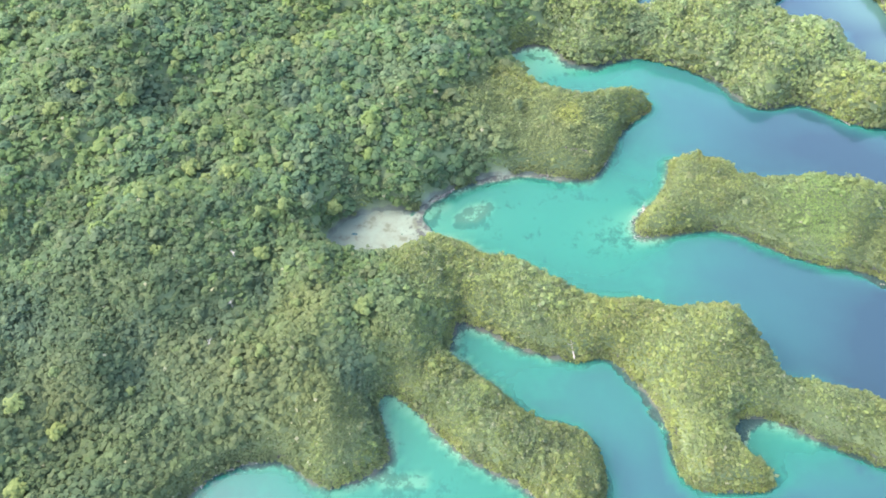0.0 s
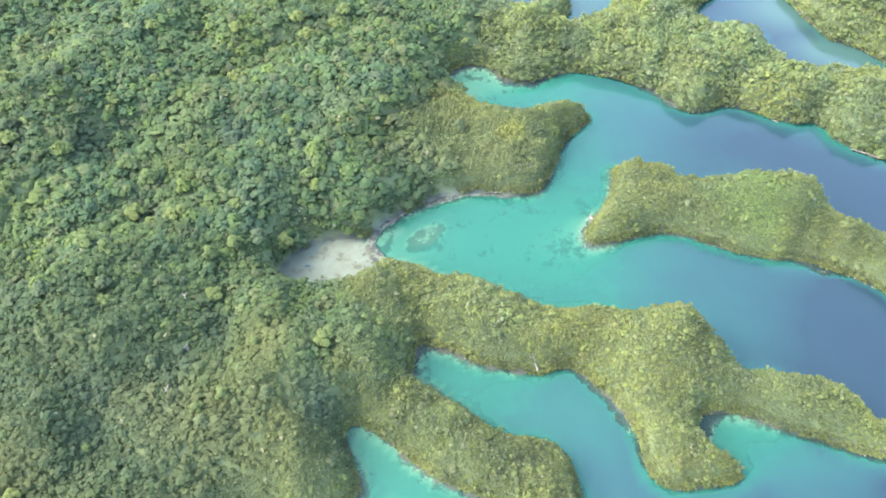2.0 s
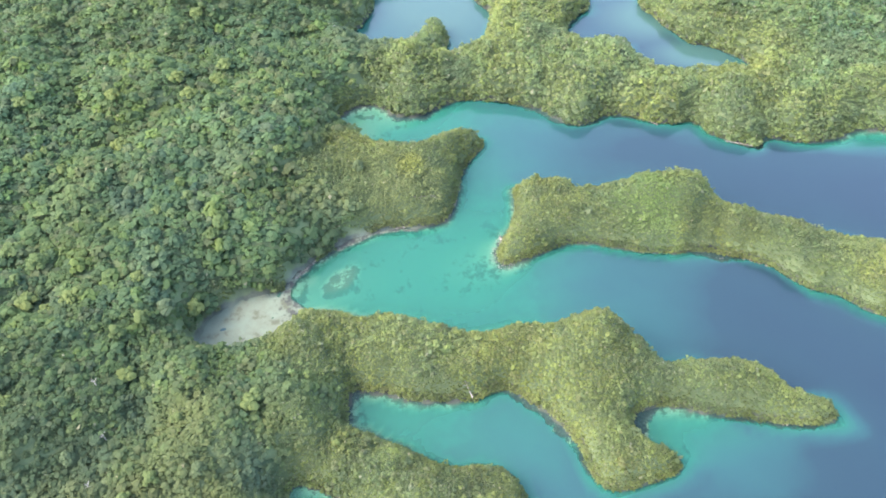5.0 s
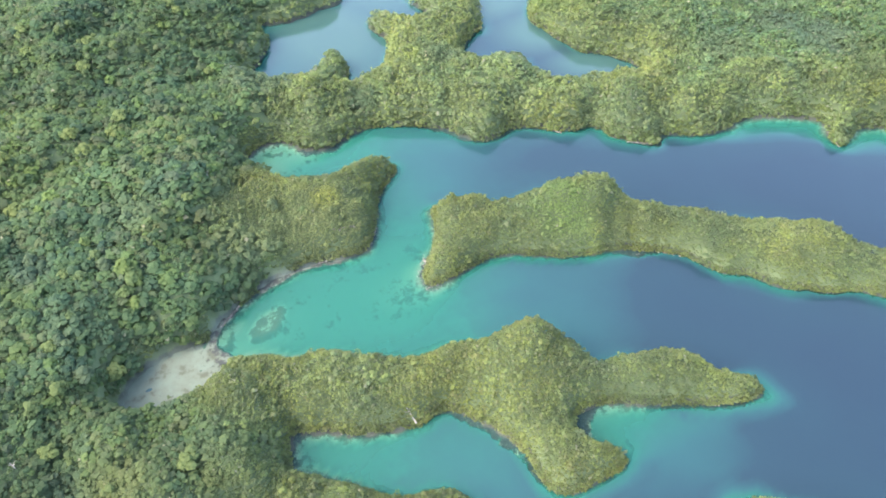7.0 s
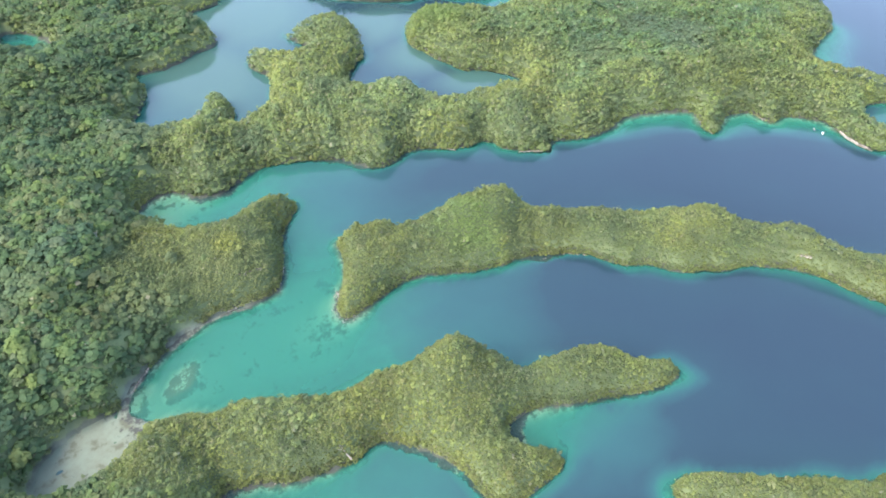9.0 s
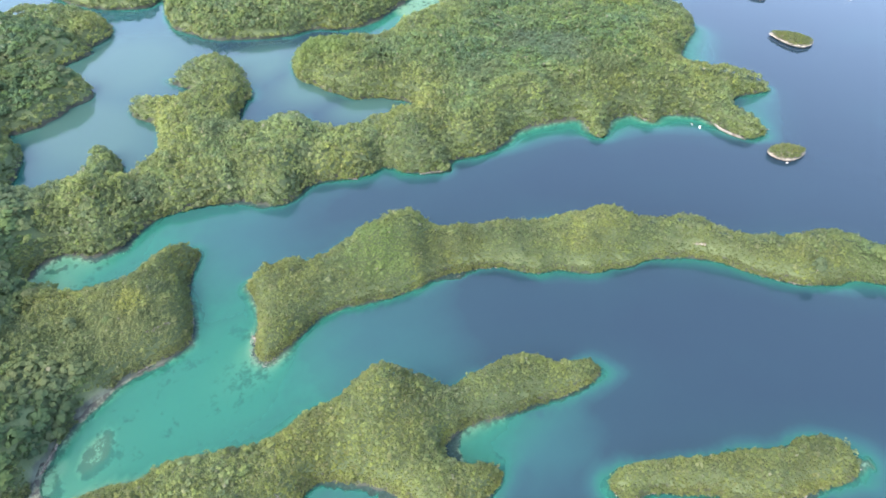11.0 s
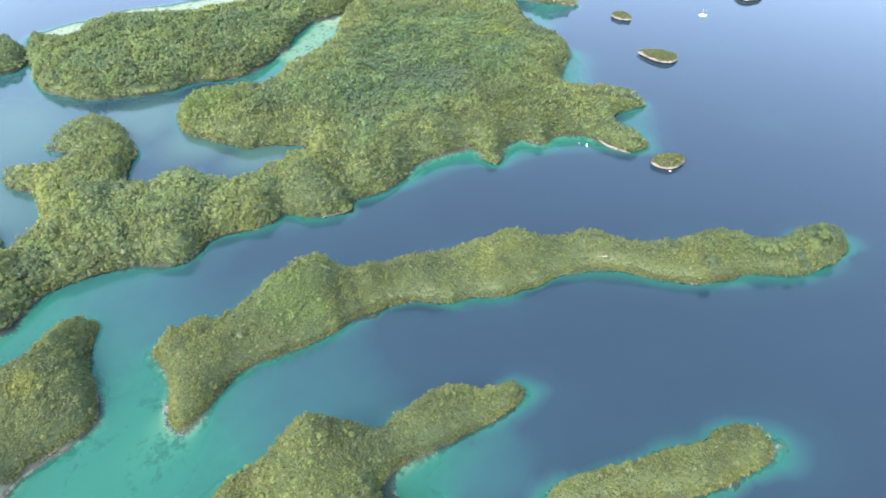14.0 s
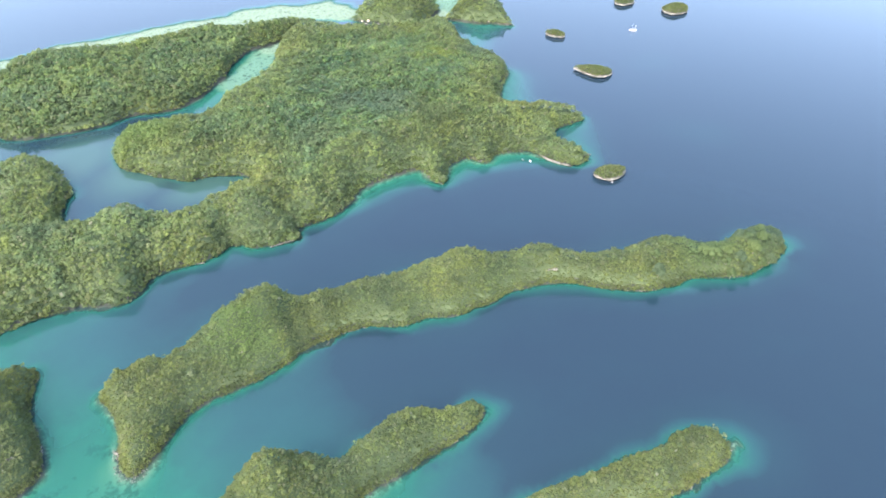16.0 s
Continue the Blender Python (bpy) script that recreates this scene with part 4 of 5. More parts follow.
gx_, gy_ = scatter(rng, 2.2, (60, 790, 150, 660))
gd = sample(D, gx_, gy_)
keep = in_reach(gx_, gy_) & (gd > -1.6) & (gd < 7.0) & (gx_ * 0.62 + gy_ * 0.78 >= FAR_RANGE)
gx_, gy_, gd = gx_[keep], gy_[keep], gd[keep]
gz = np.maximum(sample(Z, gx_, gy_), 0.3) + rng.uniform(0.5, 1.7, len(gx_))
# leaves times 1.2: distance haze painted into the bush colour
woods("ridge_bushes", "low olive bushes along the waterline of the ridge", MID, gx_, gy_, gz, rng.uniform(1.1, 1.8, len(gx_)), rng.uniform(0.7, 1.1, len(gx_)), in_stands_and_light(1.2 * tint(rng, len(gx_), np.full(len(gx_), 0.85), 0.2), gx_, gy_), rng)

# taller woods on the outer island and in the heart of the ridge
ox, oy = scatter(rng, 5.4, (300, 1000, 330, 1080))
od = sample(INSIDE, ox, oy)
outer_side = inland(ox, oy, OUTER_ISLAND, 40.0) > 1
heart = np.clip((od - 28) / 30, 0, 1) * (0.6 + 0.7 * value_noise(ox, oy, 55.0, 47, 2)) + (np.hypot(ox - 470, oy - 655) < 55) * 0.8
keep = in_reach(ox, oy) & (od > 2) & (ox * 0.62 + oy * 0.78 >= 560.0) & (ox > 375) & (outer_side | (heart > rng.uniform(0.2, 0.9, len(ox))))
ox, oy, od = ox[keep], oy[keep], od[keep]
orad = rng.choice([2.3, 3.0, 3.9], len(ox), p=[0.35, 0.4, 0.25]) * rng.uniform(0.85, 1.15, len(ox))
oz = sample(Z, ox, oy) + 4.2 - sample(LIFT, ox, oy) + orad * rng.uniform(0.8, 1.5, len(ox))
# haze painted in here too, as leaves 1.24 times lighter
woods("island_woods", "tall mixed green woods on the outer island and ridge", BIG, ox, oy, oz, orad, rng.uniform(0.9, 1.4, len(ox)), in_stands_and_light(1.24 * tint(rng, len(ox), np.full(len(ox), 0.4)), ox, oy), rng)

# woods of the far ridge and islands; haze painted in, leaves times 1.24
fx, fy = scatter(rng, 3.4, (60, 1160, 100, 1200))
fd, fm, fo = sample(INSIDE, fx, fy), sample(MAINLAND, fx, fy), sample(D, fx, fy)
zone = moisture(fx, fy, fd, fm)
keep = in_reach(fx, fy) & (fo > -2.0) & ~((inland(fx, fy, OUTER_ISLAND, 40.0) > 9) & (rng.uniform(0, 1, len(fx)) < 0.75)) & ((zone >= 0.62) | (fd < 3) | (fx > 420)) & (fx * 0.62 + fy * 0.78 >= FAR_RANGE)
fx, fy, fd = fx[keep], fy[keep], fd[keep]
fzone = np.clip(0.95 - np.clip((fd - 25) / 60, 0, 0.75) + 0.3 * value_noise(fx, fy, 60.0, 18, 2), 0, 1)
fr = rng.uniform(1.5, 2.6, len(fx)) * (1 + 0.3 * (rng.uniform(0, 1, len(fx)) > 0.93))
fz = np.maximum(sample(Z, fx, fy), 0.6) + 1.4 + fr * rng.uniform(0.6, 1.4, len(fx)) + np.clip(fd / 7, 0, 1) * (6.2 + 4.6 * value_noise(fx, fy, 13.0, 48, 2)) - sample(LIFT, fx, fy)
woods("ridge_woods", "olive green woods on the far limestone ridge", MID, fx, fy, fz, fr, rng.uniform(0.8, 1.35, len(fx)), in_stands_and_light(1.24 * tint(rng, len(fx), fzone * 0.85, 0.2), fx, fy), rng, 0.02, 0.16)


# ---- single things ----
def part(name, bm, mat, parent, label=""):
    """One mesh object made of bm, under a thing or under a part."""
    me = bpy.data.meshes.new(name)
    bm.to_mesh(me)
    bm.free()
    me.materials.append(mat)
    ob = new(name, me)
    ob.parent = parent
    if label:
        ob["label"] = label
    return ob


def thing(name, label, category, m, group=""):
    ob = tagged(new(name), label, category, group)
    ob.matrix_world = m
    return ob


def loft(bm, rings, cap=True):
    """Joins closed rings of equal length into a skin."""
    made = [[bm.verts.new(p) for p in ring] for ring in rings]
    n = len(made[0])
    for a, b in zip(made, made[1:]):
        for i in range(n):
            bm.faces.new((a[i], a[(i + 1) % n], b[(i + 1) % n], b[i]))
    if cap:
        bm.faces.new(made[0][::-1])
        bm.faces.new(made[-1])
    return made


def tube(bm, path, sides=6):
    """A tapered limb along points (x, y, z, radius)."""
    rings = []
    for k, (x, y, z, r) in enumerate(path):
        a, b = path[max(k - 1, 0)], path[min(k + 1, len(path) - 1)]
        d = Vector((b[0] - a[0], b[1] - a[1], b[2] - a[2])).normalized()
        q = d.to_track_quat("Z", "Y").to_matrix()
        rings.append([Vector((x, y, z)) + q @ Vector((r * math.cos(6.2832 * i / sides), r * math.sin(6.2832 * i / sides), 0)) for i in range(sides)])
    loft(bm, rings)


def land_height(x, y):
    return float(sample(Z, np.array([float(x)]), np.array([float(y)]))[0])


def trunk_mesh(seed, tall, spread_, bare=False):
    """A tapered trunk that divides into limbs, and twigs where it is bare."""
    r = random.Random(seed)
    bm = bmesh.new()
    bend = r.uniform(-0.5, 0.5)
    tube(bm, [(0, 0, -1.5, 0.5), (bend * 0.3, 0.1, tall * 0.35, 0.36), (bend, 0.2, tall * 0.7, 0.26), (bend * 1.4, 0.1, tall * (1.0 if bare else 0.92), 0.1)], 7)
    for k in range(7 if bare else 5):
        a, z0 = k * 2.4 + r.uniform(-0.4, 0.4), tall * r.uniform(0.48, 0.85)
        L = spread_ * r.uniform(0.6, 1.0)
        mid = (bend + math.cos(a) * L * 0.5, math.sin(a) * L * 0.5, z0 + L * 0.28)
        end = (bend + math.cos(a) * L, math.sin(a) * L, z0 + L * r.uniform(0.4, 0.75))
        tube(bm, [(bend, 0.1, z0, 0.2), (*mid, 0.13), (*end, 0.04)], 5)
        if bare:
            for w in (-0.6, 0.6):
                tube(bm, [(*mid, 0.09), (mid[0] + math.cos(a + w) * L * 0.4, mid[1] + math.sin(a + w) * L * 0.4, mid[2] + L * 0.35, 0.03)], 4)
    return bm


def tree(name, label, seed, radius, tall, colour, m):
    """A forest tree: trunk with limbs, and a crown of leaf clumps in several billows."""
    top = thing(name, label, "tree", m)
    part("trunk", trunk_mesh(seed, tall, radius * 0.8), BARK, top)
    g = np.random.default_rng(seed)
    cos, tri, nor, base = [], [], [], 0
    for k in range(6):
        a = k * 1.2566 + g.uniform(-0.6, 0.6)
        far = 0.0 if k == 5 else radius * g.uniform(0.35, 0.8)
        p, f, pn = crown_shape(g, 46, 0.85, 0.36)
        s = radius * (g.uniform(0.32, 0.62) if k < 5 else 0.6)
        cos.append(p * s + np.array((far * math.cos(a), far * math.sin(a), tall + (radius * 0.28 if k == 5 else g.uniform(-2.4, 0.6)))))
        tri.append(f + base)
        nor.append(pn)
        base += len(p)
    co = np.concatenate(cos)
    col = np.array(colour)[None] * g.uniform(0.92, 1.08, (len(co) // 4, 1)).repeat(4, 0)
    crown = new("crown", tri_mesh("crown", co, np.concatenate(tri), col, LEAF, np.concatenate(nor)))
    crown.parent = top
    return top


def standing(x, y, turn=0.0, size=1.0, sink=0.0):
    return pose(x, y, land_height(x, y) - 3.0 - sink, 0, 0, turn) @ Matrix.Scale(size, 4)


# tall trees that stand out of the canopy, lime green ones first
LIME = [(-53, 386), (-230, 397), (-48, 376), (-57, 371), (-53, 363), (-50, 379), (-75, 425), (-205, 452), (-144, 363), (-169, 374), (-210, 318), (-208, 287), (-215, 276)]
limes = [tree("emergent_tree", "tall tree with a bright lime green crown above the canopy", 40 + k, 7.4, 17.0, c, standing(*LIME[k], 40 * k, 1.0, 5.0))
         for k, c in enumerate([(0.094, 0.138, 0.040), (0.084, 0.124, 0.042)])]
for k, (x, y) in enumerate(LIME[2:]):
    copy_thing(limes[k % 2], standing(x, y, 37 * k, 0.7 + 0.06 * (k % 4), 4.0))
for o in [o for o in scene.objects if o.parent is None and o.name.startswith("emergent_tree")]:
    o["group"] = "lime green emergent trees"
kinds = [tree("canopy_tree", "large forest tree with a rounded billowing green crown", 60 + k, 5.0 + 0.4 * k, 12.0 + k, c, standing(-120 + 14 * k, 300 + 9 * k, 50 * k))
         for k, c in enumerate([(0.082, 0.120, 0.044), (0.092, 0.130, 0.044), (0.076, 0.110, 0.05), (0.104, 0.142, 0.046)])]
g = random.Random(5)
placed = 0
while placed < 230:
    x, y = g.uniform(-420, 90), g.uniform(120, 760)
    if not bool(in_reach(np.array([x]), np.array([y]))[0]) or sample(INSIDE, np.array([x]), np.array([y]))[0] < 30 or sample(MAINLAND, np.array([x]), np.array([y]))[0] < 0.6:
        continue
    copy_thing(kinds[placed % 4], standing(x, y, g.uniform(0, 360), g.uniform(0.6, 1.0), 2.5))
    placed += 1
for k, (x, y) in enumerate([(536, 10), (543, 1), (531, 4), (542, -7), (557, -17), (565, -23), (571, 0), (571, 7), (588, -8), (585, -21), (504, 67), (492, 60)]):
    copy_thing(kinds[2 * (k % 2)], standing(x, y, 50 * k, 0.85 + 0.1 * (k % 3), 2.2))
for k, (x, y) in enumerate([(576, -12), (559, -8), (535, 30), (535, 22), (544, 13)]):
    copy_thing(kinds[3], standing(x, y, 50 * k, 0.85 + 0.1 * (k % 2), 2.2))
for o in [o for o in scene.objects if o.parent is None and o.name.startswith("canopy_tree")]:
    o["group"] = "large canopy trees"

PALE_WOOD = plain_material("bleached_wood", (0.22, 0.21, 0.185), 0.8)
for k, (x, y, tall) in enumerate([(-132, 267, 17), (80, 625, 17), (-137, 207, 16), (-130, 236, 16), (-61, 211, 11), (20, 462, 13)]):
    snag = thing("dead_tree", "bare bleached dead tree among the green crowns", "tree", standing(x, y, 70 * k, 0.8), "dead trees")
    part("trunk", trunk_mesh(90 + k, tall * 0.85, 3.2, True), PALE_WOOD, snag)


snag = thing("dead_tree", "bleached dead tree fallen over the scrub at the water's edge", "tree", pose(82.5, 216, land_height(82.5, 216) + 4.0, 54, 0, 197) @ Matrix.Scale(1.1, 4), "dead trees")
part("trunk", trunk_mesh(97, 10.0, 3.4, True), PALE_WOOD, snag)


# ---- rock ----
def boulder(bm, centre, size, r):
    """A jagged lump of limestone."""
    made = bmesh.ops.create_icosphere(bm, subdivisions=2, radius=1.0)["verts"]
    off = Vector((r.uniform(0, 90), r.uniform(0, 90), r.uniform(0, 90)))
    sx, sy, sz = size * r.uniform(0.8, 1.5), size * r.uniform(0.7, 1.1), size * r.uniform(0.6, 1.1)
    for v in made:
        n = 1 + 0.42 * noise.noise(v.co * 1.7 + off) + 0.2 * noise.noise(v.co * 4 + off)
        v.co = Vector((v.co.x * sx * n, v.co.y * sy * n, v.co.z * sz * n)) + Vector(centre)


def outcrop(x, y, length, turn, size, seed, z=None):
    """A short run of bare limestone boulders."""
    r = random.Random(seed)
    m = pose(x, y, max(land_height(x, y), 0.1) + 0.4 * size if z is None else z, 0, 0, turn)
    top = thing("limestone_outcrop", "bare pale limestone rocks breaking through the scrub", "rock", m, "limestone outcrops")
    n = max(2, int(length / (size * 1.1)))
    for k in range(n):
        u = (k / max(n - 1, 1) - 0.5) * length
        bm = bmesh.new()
        boulder(bm, (u, r.uniform(-0.6, 0.6) * size, r.uniform(-0.2, 0.5) * size), size * r.uniform(0.6, 1.15), r)
        part("boulder", bm, PALE_ROCK, top)
    return top


def pale_rock_material():
    m, n, l, b = material("pale_limestone")
    g_ = noise_node(n, l, 0.9, 6.0, 0.7)
    streak = ramp_node(n, l, noise_node(n, l, 0.16, 3.0, 0.6), [(0.4, (0.4, 0.41, 0.36)), (0.58, (1.1, 1.08, 1.03))])
    c = ramp_node(n, l, g_, [(0.3, (0.076, 0.075, 0.066)), (0.5, (0.162, 0.16, 0.144)), (0.68, (0.258, 0.255, 0.235))])
    l.new(mix_node(n, l, 1.0, c, streak, "MULTIPLY"), b.inputs["Base Color"])
    b.inputs["Roughness"].default_value = 0.92
    l.new(bump_node(n, l, g_, 0.8, 0.4), b.inputs["Normal"])
    return m


PALE_ROCK = pale_rock_material()
# bare rock: x, y, length, direction, size, height
OUTCROPS = [(80, 227, 12, -70, 1.5, 4.0), (344, 430, 2, 0, 0.7, 0.4), (301, 273, 2, 0, 0.7, 0.4), (424, 173, 10, -40, 1.1, 1.6), (404, 178, 2, 0, 0.8, 0.4), (456, 144, 8, -50, 1.3, 11.8), (478, 76, 40, -62, 1.0, 1.0), (102, 386, 16, -12, 1.2, 17.2)]
OUTCROPS += [(203, 324, 14, -35, 0.9, 0.8), (232, 313, 10, -30, 0.8, 0.8), (84, 375, 18, 0, 0.8, 0.7), (2, 356, 26, 38, 0.9, 0.5), (147, 335, 16, 70, 1.0, 0.6), (389, 386, 22, -35, 0.9, 1.0), (331, 434, 8, -50, 0.7, 0.9), (345, -25, 9, 50, 0.8, 0.5), (301, -11, 2, 0, 0.7, 0.4)]
for k, (x, y, length, turn, size, z) in enumerate(OUTCROPS):
    outcrop(x, y, length, turn, size, 200 + k, z)


def shore_rocks(count, seed):
    """Loose limestone blocks strewn along the waterline."""
    gg = np.random.default_rng(seed)
    cos, tri, base = [], [], 0
    octa = np.array([(1, 0, 0), (0, 1, 0), (-1, 0, 0), (0, -1, 0), (0, 0, 1), (0, 0, -1)], float)
    face = np.array([(0, 1, 4), (1, 2, 4), (2, 3, 4), (3, 0, 4), (1, 0, 5), (2, 1, 5), (3, 2, 5), (0, 3, 5)])
    x, y = gg.uniform(-150, 760, 400000), gg.uniform(-60, 560, 400000)
    d = sample(D, x, y)
    rocky = value_noise(x, y, 34.0, 51, 2) > 0.2
    awash = (d > -6.5) & (d < 0.3) & (np.hypot((x - 144) / 11, (y - 331) / 22) < 1) & (gg.uniform(0, 1, len(x)) < 0.75)
    k = np.where(awash)[0][:420]
    k = np.append(k, np.where((d > -1.6) & (d < 0.3) & rocky & in_reach(x, y) & (x * 0.62 + y * 0.78 < FAR_RANGE) & (sample(MUD, x, y) < -4))[0][:count])
    for q in k:
        s = gg.uniform(0.2, 0.5) if awash[q] else gg.uniform(0.3, 0.9)
        p = octa * gg.uniform(0.6, 1.4, (6, 1)) * (s * 1.3, s, s * 0.8)
        a = gg.uniform(0, 6.28)
        ca, sa = math.cos(a), math.sin(a)
        cos.append(np.stack([p[:, 0] * ca - p[:, 1] * sa + x[q], p[:, 0] * sa + p[:, 1] * ca + y[q], p[:, 2] + gg.uniform(-0.1, 0.7)], -1))
        tri.append(face + base)
        base += 6
    me = tri_mesh("shore_rocks", np.concatenate(cos), np.concatenate(tri), None, PALE_ROCK)
    return tagged(new("shore_rocks", me), "loose pale limestone blocks strewn along the waterline", "rocks", kind="stuff")


shore_rocks(800, 17)


def cliff(points, tall, seed):
    """A low undercut limestone cliff along the water, with a pale lip."""
    r = random.Random(seed)
    bm = bmesh.new()
    pts = []
    for (ax, ay), (bx, by) in zip(points, points[1:]):
        n = max(2, int(math.hypot(bx - ax, by - ay) / 2.0))
        pts += [(ax + (bx - ax) * k / n, ay + (by - ay) * k / n) for k in range(n)]
    pts.append(points[-1])
    rows = []
    for k, (x, y) in enumerate(pts):
        a, b = pts[max(k - 1, 0)], pts[min(k + 1, len(pts) - 1)]
        d = Vector((b[0] - a[0], b[1] - a[1], 0)).normalized()
        out = Vector((-d.y, d.x, 0))
        if out.x * -x + out.y * -y < 0:
            out = -out
        w = 1.0 + 0.35 * noise.noise(Vector((x * 0.3, y * 0.3, seed)))
        e = min(1.0, 0.35 + min(k, len(pts) - 1 - k) * 0.3)
        prof = [(-2.4, -1.5), (-0.6, -1.0), (-0.7, 0.4), (0.3 * w, 1.0), (0.6 * w, tall * w * e), (0.1, tall * w * e + 0.3), (-0.8, tall * e - 0.1), (-2.4, tall * e - 1.4)]
        rows.append([bm.verts.new((x + out.x * (o + r.uniform(-0.2, 0.2)), y + out.y * (o + r.uniform(-0.2, 0.2)), z_ + r.uniform(-0.15, 0.15))) for o, z_ in prof])
    for p, q in zip(rows, rows[1:]):
        for i in range(len(p)):
            bm.faces.new((p[i], q[i], q[(i + 1) % len(p)], p[(i + 1) % len(p)]))
    bm.faces.new(rows[0])
    bm.faces.new(rows[-1][::-1])
    bmesh.ops.recalc_face_normals(bm, faces=bm.faces)
    me = bpy.data.meshes.new("sea_cliff")
    bm.to_mesh(me)
    bm.free()
    me.materials.append(PALE_ROCK)
    return tagged(new("sea_cliff", me), "low pale limestone sea cliff undercut by the water", "cliff", "low sea cliffs")


for k, (line, tall) in enumerate([([(557, 321), (552, 310), (549, 300)], 2.4), ([(611, 296), (609, 284), (613, 275)], 2.2), ([(653, 231), (646, 218), (644, 203), (646, 190)], 3.0),
                                  ([(654, 188), (668, 188), (681, 180)], 2.4), ([(723, 240), (737, 230), (755, 215)], 2.6), ([(1004, 440), (1004, 425), (1010, 412)], 3.2)]):
    cliff(line, tall, 300 + k)


def islet(outline, lip, veg, seed):
    """A mushroom islet: undercut limestone with scrub on its top."""
    cx, cy = np.mean(outline, axis=0)
    top = thing("islet", "small undercut limestone islet covered with olive scrub", "islet", pose(float(cx), float(cy), 0), "mushroom islets")
    p = rounded(rounded(outline)) - (cx, cy)
    bm = bmesh.new()
    rings = []
    for f, z_ in ((0.8, -3.0), (0.82, 0.0), (0.8, 1.0), (0.93, 1.7), (1.02, 0.62 * lip), (1.0, lip), (0.86, lip + 0.8), (0.5, lip + 1.6), (0.12, lip + 2.0)):
        ring = []
        for x, y in p:
            n = 1 + 0.07 * noise.noise(Vector((x * 0.35, y * 0.35, z_ * 0.5 + seed)))
            ring.append((x * f * n, y * f * n, z_ + 0.35 * noise.noise(Vector((x * 0.5, y * 0.5, seed)))))
        rings.append(ring)
    loft(bm, rings)
    bmesh.ops.recalc_face_normals(bm, faces=bm.faces)
    part("rock", bm, PALE_ROCK, top, "pale grey limestone with a dark notch at the waterline")
    gg = np.random.default_rng(seed)
    a, b = p.min(axis=0), p.max(axis=0)
    x, y = scatter(gg, 2.0, (a[0], b[0], a[1], b[1]))
    d = inland(x + cx, y + cy, outline, 60.0)
    k = d > 0.8
    x, y, d = x[k], y[k], d[k]
    rad = gg.uniform(1.1, 1.9, len(x))
    z_ = lip + 0.6 + np.clip(d / 7, 0, 1) * veg + rad * 0.5
    scrub_ob = woods("scrub_cover", "olive scrub", SMALL, x, y, z_, rad, gg.uniform(0.8, 1.2, len(x)), tint(gg, len(x), np.ones(len(x))), gg)
    for key in ("category", "kind"):
        del scrub_ob[key]
    scrub_ob.parent = top
    return top


for k, (outline, lip, veg) in enumerate([(ISLET_1, 2.5, 4.6), (ISLET_2, 2.8, 4.0), (ISLET_3, 2.6, 3.6), (ISLET_4, 2.6, 4.0), (ISLET_5, 2.8, 4.6)]):
    islet(outline, lip, veg, 400 + k)

# ---- boats and huts ----
WHITE = plain_material("white_gelcoat", (0.8, 0.8, 0.78), 0.25)
TEAK = plain_material("deck_wood", (0.36, 0.26, 0.16), 0.6)
ALLOY = plain_material("spar_alloy", (0.75, 0.76, 0.78), 0.3, 0.6)
GREY = plain_material("grey_paint", (0.07, 0.09, 0.12), 0.5)
DARK = plain_material("dark_canvas", (0.05, 0.06, 0.08), 0.7)


def hull_rings(length, beam, free, deep):
    """Sections of a hull from stern to bow; closed rings."""
    rings = []
    for u in (0.0, 0.12, 0.3, 0.5, 0.7, 0.86, 0.96, 1.0):
        w = beam * 0.5 * (0.78 + 0.22 * math.sin(min(u / 0.5, 1) * 1.57)) * (1 - max(0, (u - 0.45) / 0.55) ** 2.2) + 0.03
        y = (u - 0.5) * length
        sheer = free * (0.85 + 0.35 * u * u)
        k = deep * (1 - 0.8 * max(0, (u - 0.6) / 0.4) ** 2)
        rings.append([(-w, y, sheer), (-w * 0.95, y, sheer * 0.35), (-w * 0.6, y, -k * 0.6), (0, y, -k), (w * 0.6, y, -k * 0.6), (w * 0.95, y, sheer * 0.35), (w, y, sheer), (0, y, sheer + 0.06)])
    return rings


def slab(bm, x0, x1, y0, y1, z0, z1, taper=0.0):
    ring = lambda s, z_: [(x0 + s, y0 + s, z_), (x1 - s, y0 + s, z_), (x1 - s, y1 - s, z_), (x0 + s, y1 - s, z_)]
    loft(bm, [ring(0, z0), ring(taper * 0.3, z0 + (z1 - z0) * 0.7), ring(taper, z1)])


yacht = thing("sailing_yacht", "white two-masted sailing yacht at anchor with sails down", "sailboat", pose(1076, 241, 0, 0, 0, 12) @ Matrix.Scale(0.72, 4))
bm = bmesh.new(); loft(bm, hull_rings(15.0, 4.2, 1.3, 0.9)); part("hull", bm, WHITE, yacht)
bm = bmesh.new(); slab(bm, -1.3, 1.3, -3.0, 3.2, 1.2, 2.15, 0.35); part("cabin", bm, WHITE, yacht)
bm = bmesh.new(); slab(bm, -1.1, 1.1, -5.8, -3.4, 1.15, 1.4, 0.1); part("cockpit", bm, TEAK, yacht, "brown wooden cockpit floor")
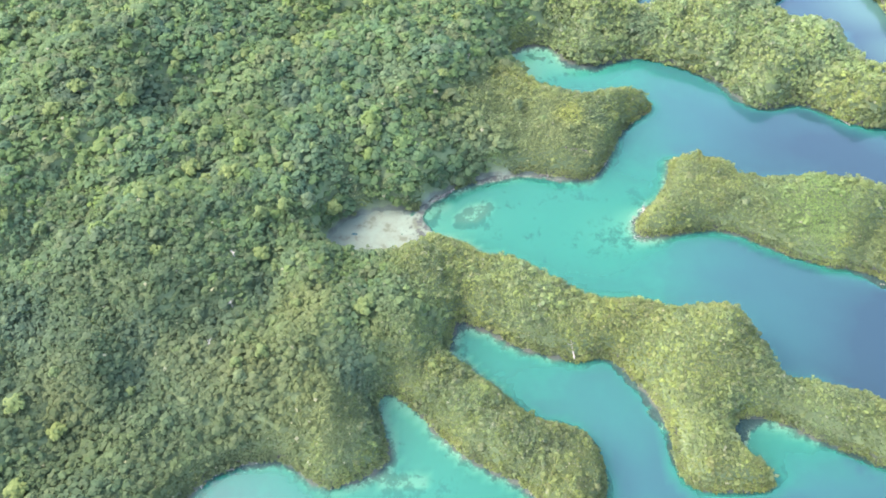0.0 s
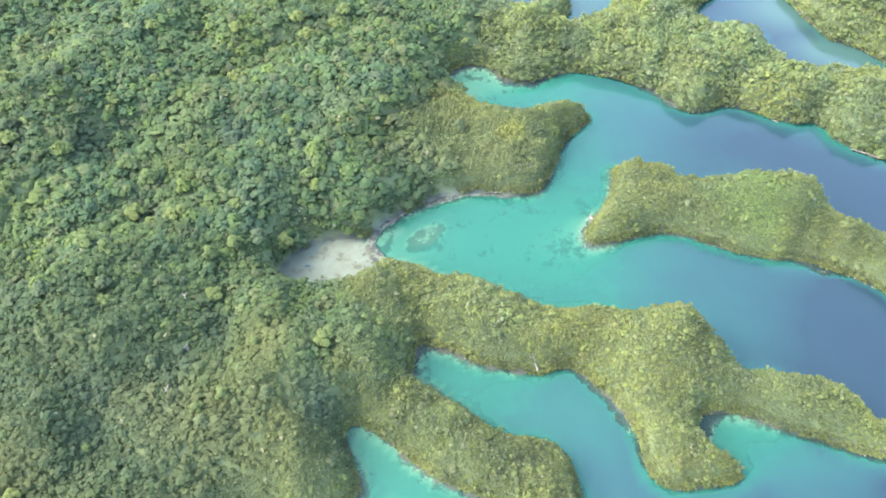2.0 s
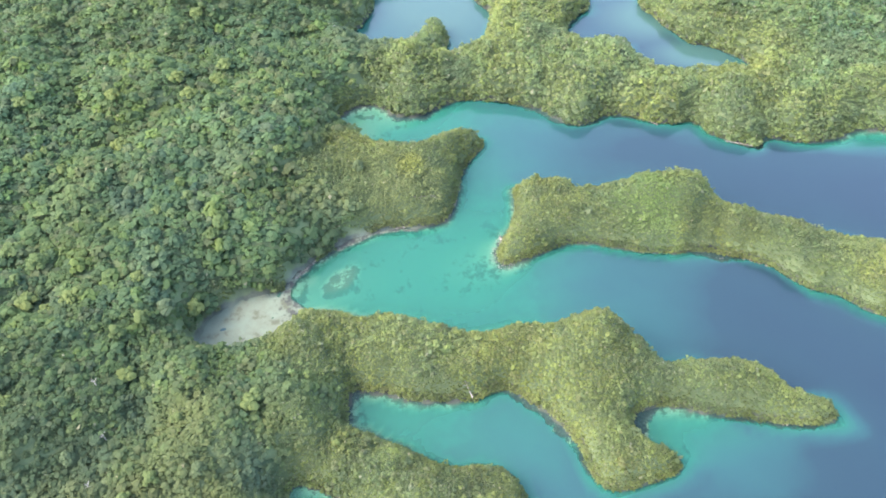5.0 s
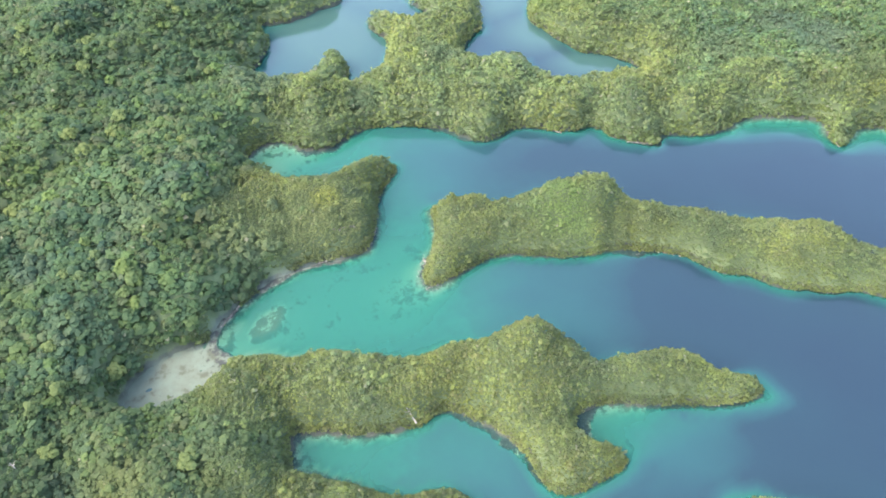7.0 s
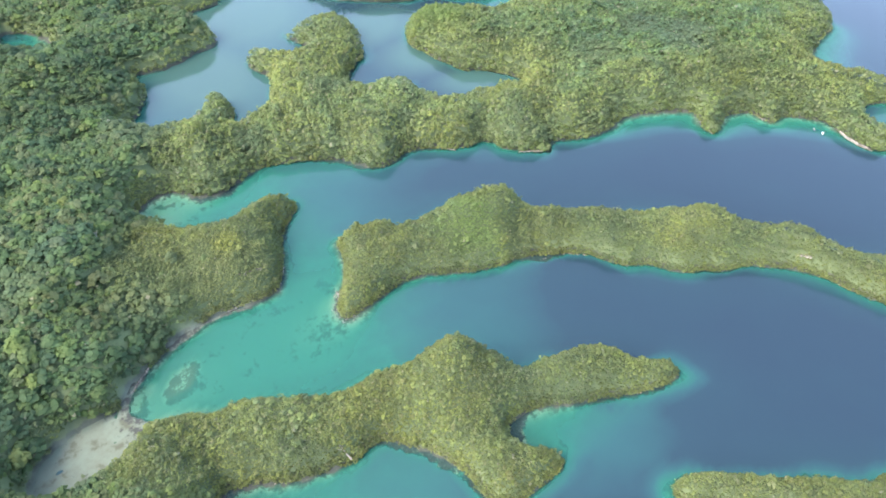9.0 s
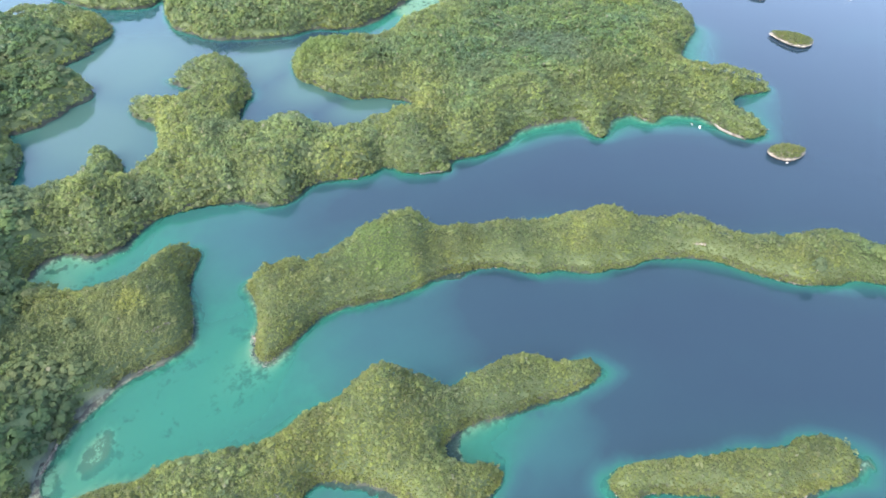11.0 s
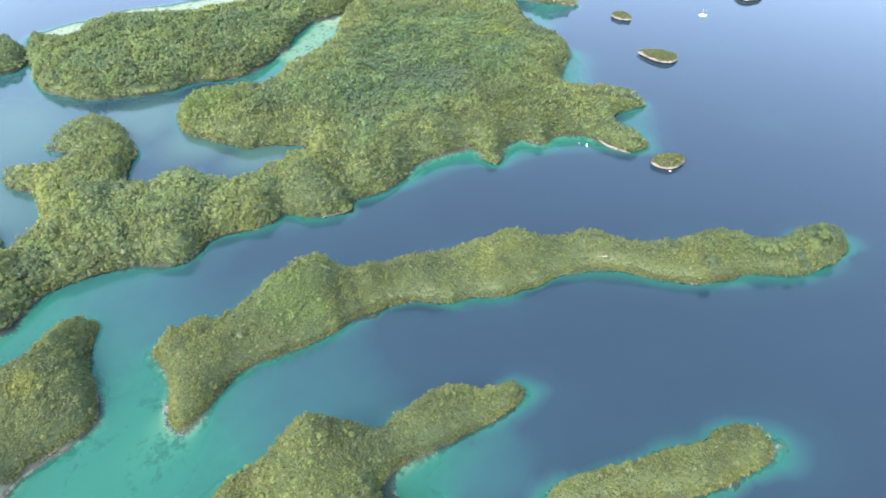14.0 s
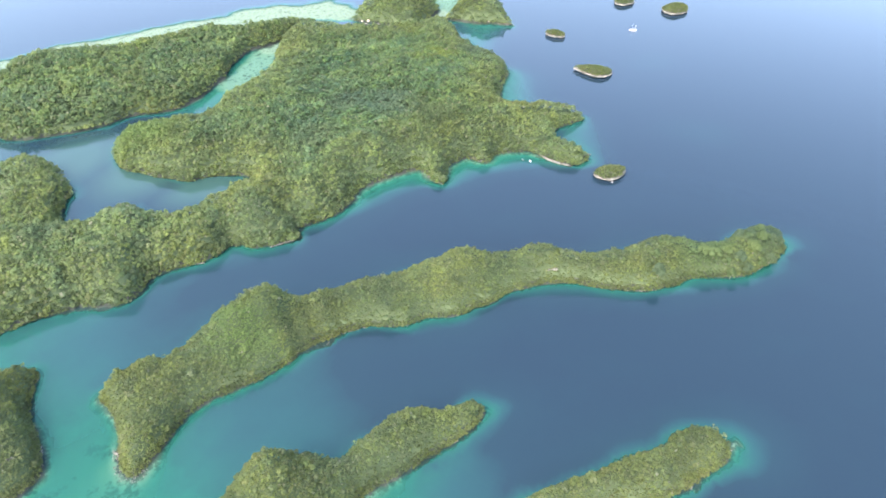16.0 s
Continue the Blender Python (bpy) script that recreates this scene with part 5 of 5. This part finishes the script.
for y, tall in ((1.6, 17.0), (-4.6, 13.0)):
    bm = bmesh.new(); tube(bm, [(0, y, 1.0, 0.16), (0, y, tall * 0.6, 0.13), (0, y, tall, 0.07)], 8); mast = part("mast", bm, ALLOY, yacht)
    bm = bmesh.new(); tube(bm, [(0, y - 0.1, 3.0, 0.22), (0, y - 2.0, 3.0, 0.28), (0, y - 4.2, 3.05, 0.16)], 6); part("boom", bm, WHITE, mast, "boom with a furled white sail")
    bm = bmesh.new(); tube(bm, [(-0.9, y, tall * 0.62, 0.04), (0.9, y, tall * 0.62, 0.04)], 5); part("spreader", bm, ALLOY, mast)


def motorboat(m, length, awning, label, paint):
    b_ = thing("motorboat", label, "boat", m)
    bm = bmesh.new(); loft(bm, hull_rings(length, length * 0.28, 0.7, 0.35)); part("hull", bm, paint, b_)
    bm = bmesh.new(); slab(bm, -length * 0.1, length * 0.1, -length * 0.12, length * 0.12, 0.6, 1.0, 0.1); part("thwart", bm, TEAK, b_)
    if awning:
        bm = bmesh.new(); slab(bm, -length * 0.15, length * 0.15, -length * 0.3, length * 0.15, 2.0, 2.12, 0.05); top = part("awning", bm, WHITE, b_)
        for sx in (-0.13, 0.13):
            for sy in (-0.28, 0.13):
                bm = bmesh.new(); tube(bm, [(sx * length, sy * length, 0.6, 0.04), (sx * length, sy * length, 2.05, 0.04)], 5); part("post", bm, ALLOY, top)
    bm = bmesh.new(); slab(bm, -0.2, 0.2, -length * 0.5 - 0.45, -length * 0.5 + 0.05, 0.2, 1.05, 0.06); part("outboard", bm, DARK, b_, "dark outboard engine")
    return b_


motorboat(pose(636, 235, 0, 0, 0, -35), 3.5, True, "small white motorboat with an awning in shallow turquoise water", WHITE)
motorboat(pose(636, 244, 0, 0, 0, -38), 4.6, False, "small dark grey open boat in shallow turquoise water", GREY)
motorboat(pose(636, 142, 0, 0, 0, 20), 2.0, False, "small white open dinghy beside the rocky islet", WHITE)

HUT_WALL = plain_material("hut_wall", (0.62, 0.5, 0.43), 0.8)
PALE_ROOF = plain_material("bleached_thatch", (0.5, 0.45, 0.38), 0.9)
HUT_ROOF = plain_material("hut_roof", (0.48, 0.3, 0.24), 0.85)


def hut(m, size, roofing, label):
    """A small beach hut on posts with a hipped roof."""
    b_ = thing("beach_hut", label, "hut", m @ Matrix.Scale(size, 4), "beach huts")
    bm = bmesh.new(); slab(bm, -2.4, 2.4, -2.0, 2.0, 0.9, 3.3); part("wall", bm, HUT_WALL, b_)
    bm = bmesh.new(); loft(bm, [[(-3.2, -2.8, 3.15), (3.2, -2.8, 3.15), (3.2, 2.8, 3.15), (-3.2, 2.8, 3.15)], [(-3.2, -2.8, 3.3), (3.2, -2.8, 3.3), (3.2, 2.8, 3.3), (-3.2, 2.8, 3.3)], [(-1.0, -0.08, 5.2), (1.0, -0.08, 5.2), (1.0, 0.08, 5.2), (-1.0, 0.08, 5.2)]]); part("roof", bm, roofing, b_)
    for x in (-2.1, 2.1):
        for y in (-1.7, 1.7):
            bm = bmesh.new(); tube(bm, [(x, y, -1.5, 0.14), (x, y, 1.0, 0.14)], 6); part("post", bm, TEAK, b_)
    bm = bmesh.new(); slab(bm, -2.45, -2.38, -0.5, 0.5, 1.0, 2.9); part("door", bm, TEAK, b_, "dark wooden door")
    return b_


huts = [hut(pose(939, 573, 1.2, 0, 0, 30), 1.3, HUT_ROOF, "small pale beach hut with a reddish hipped roof"), hut(pose(918, 623, 1.2, 0, 0, 15), 0.8, PALE_ROOF, "small hut with pale walls and a bleached hipped roof")]
for k, (x, y) in enumerate([(945, 562), (934, 579)]):
    copy_thing(huts[0], pose(x, y, 1.2, 0, 0, 10 + 25 * k) @ Matrix.Scale(1.1, 4))
for k, (x, y, z_) in enumerate([(913, 632, 1.2), (921, 616, 1.4), (923, 610, 1.2), (925, 604, 1.5), (926, 598, 1.2), (928, 591, 1.3), (997, 508, 1.2), (1006, 490, 8.0), (1003, 452, 1.2)]):
    copy_thing(huts[1], pose(x, y, z_, 0, 0, 25 * k) @ Matrix.Scale(0.7 + 0.08 * (k % 3), 4))
for k, (x, y, length, turn, size) in enumerate([(908, 624, 8, -70, 1.3), (914, 606, 9, -70, 1.4), (918, 590, 10, -70, 1.4), (925, 576, 12, -70, 1.6), (932, 562, 10, -60, 1.5), (999, 505, 5, 0, 1.6), (1004, 486, 3, 0, 1.4), (1003, 465, 4, 0, 1.2)]):
    outcrop(x, y, length, turn, size, 260 + k, 1.2)
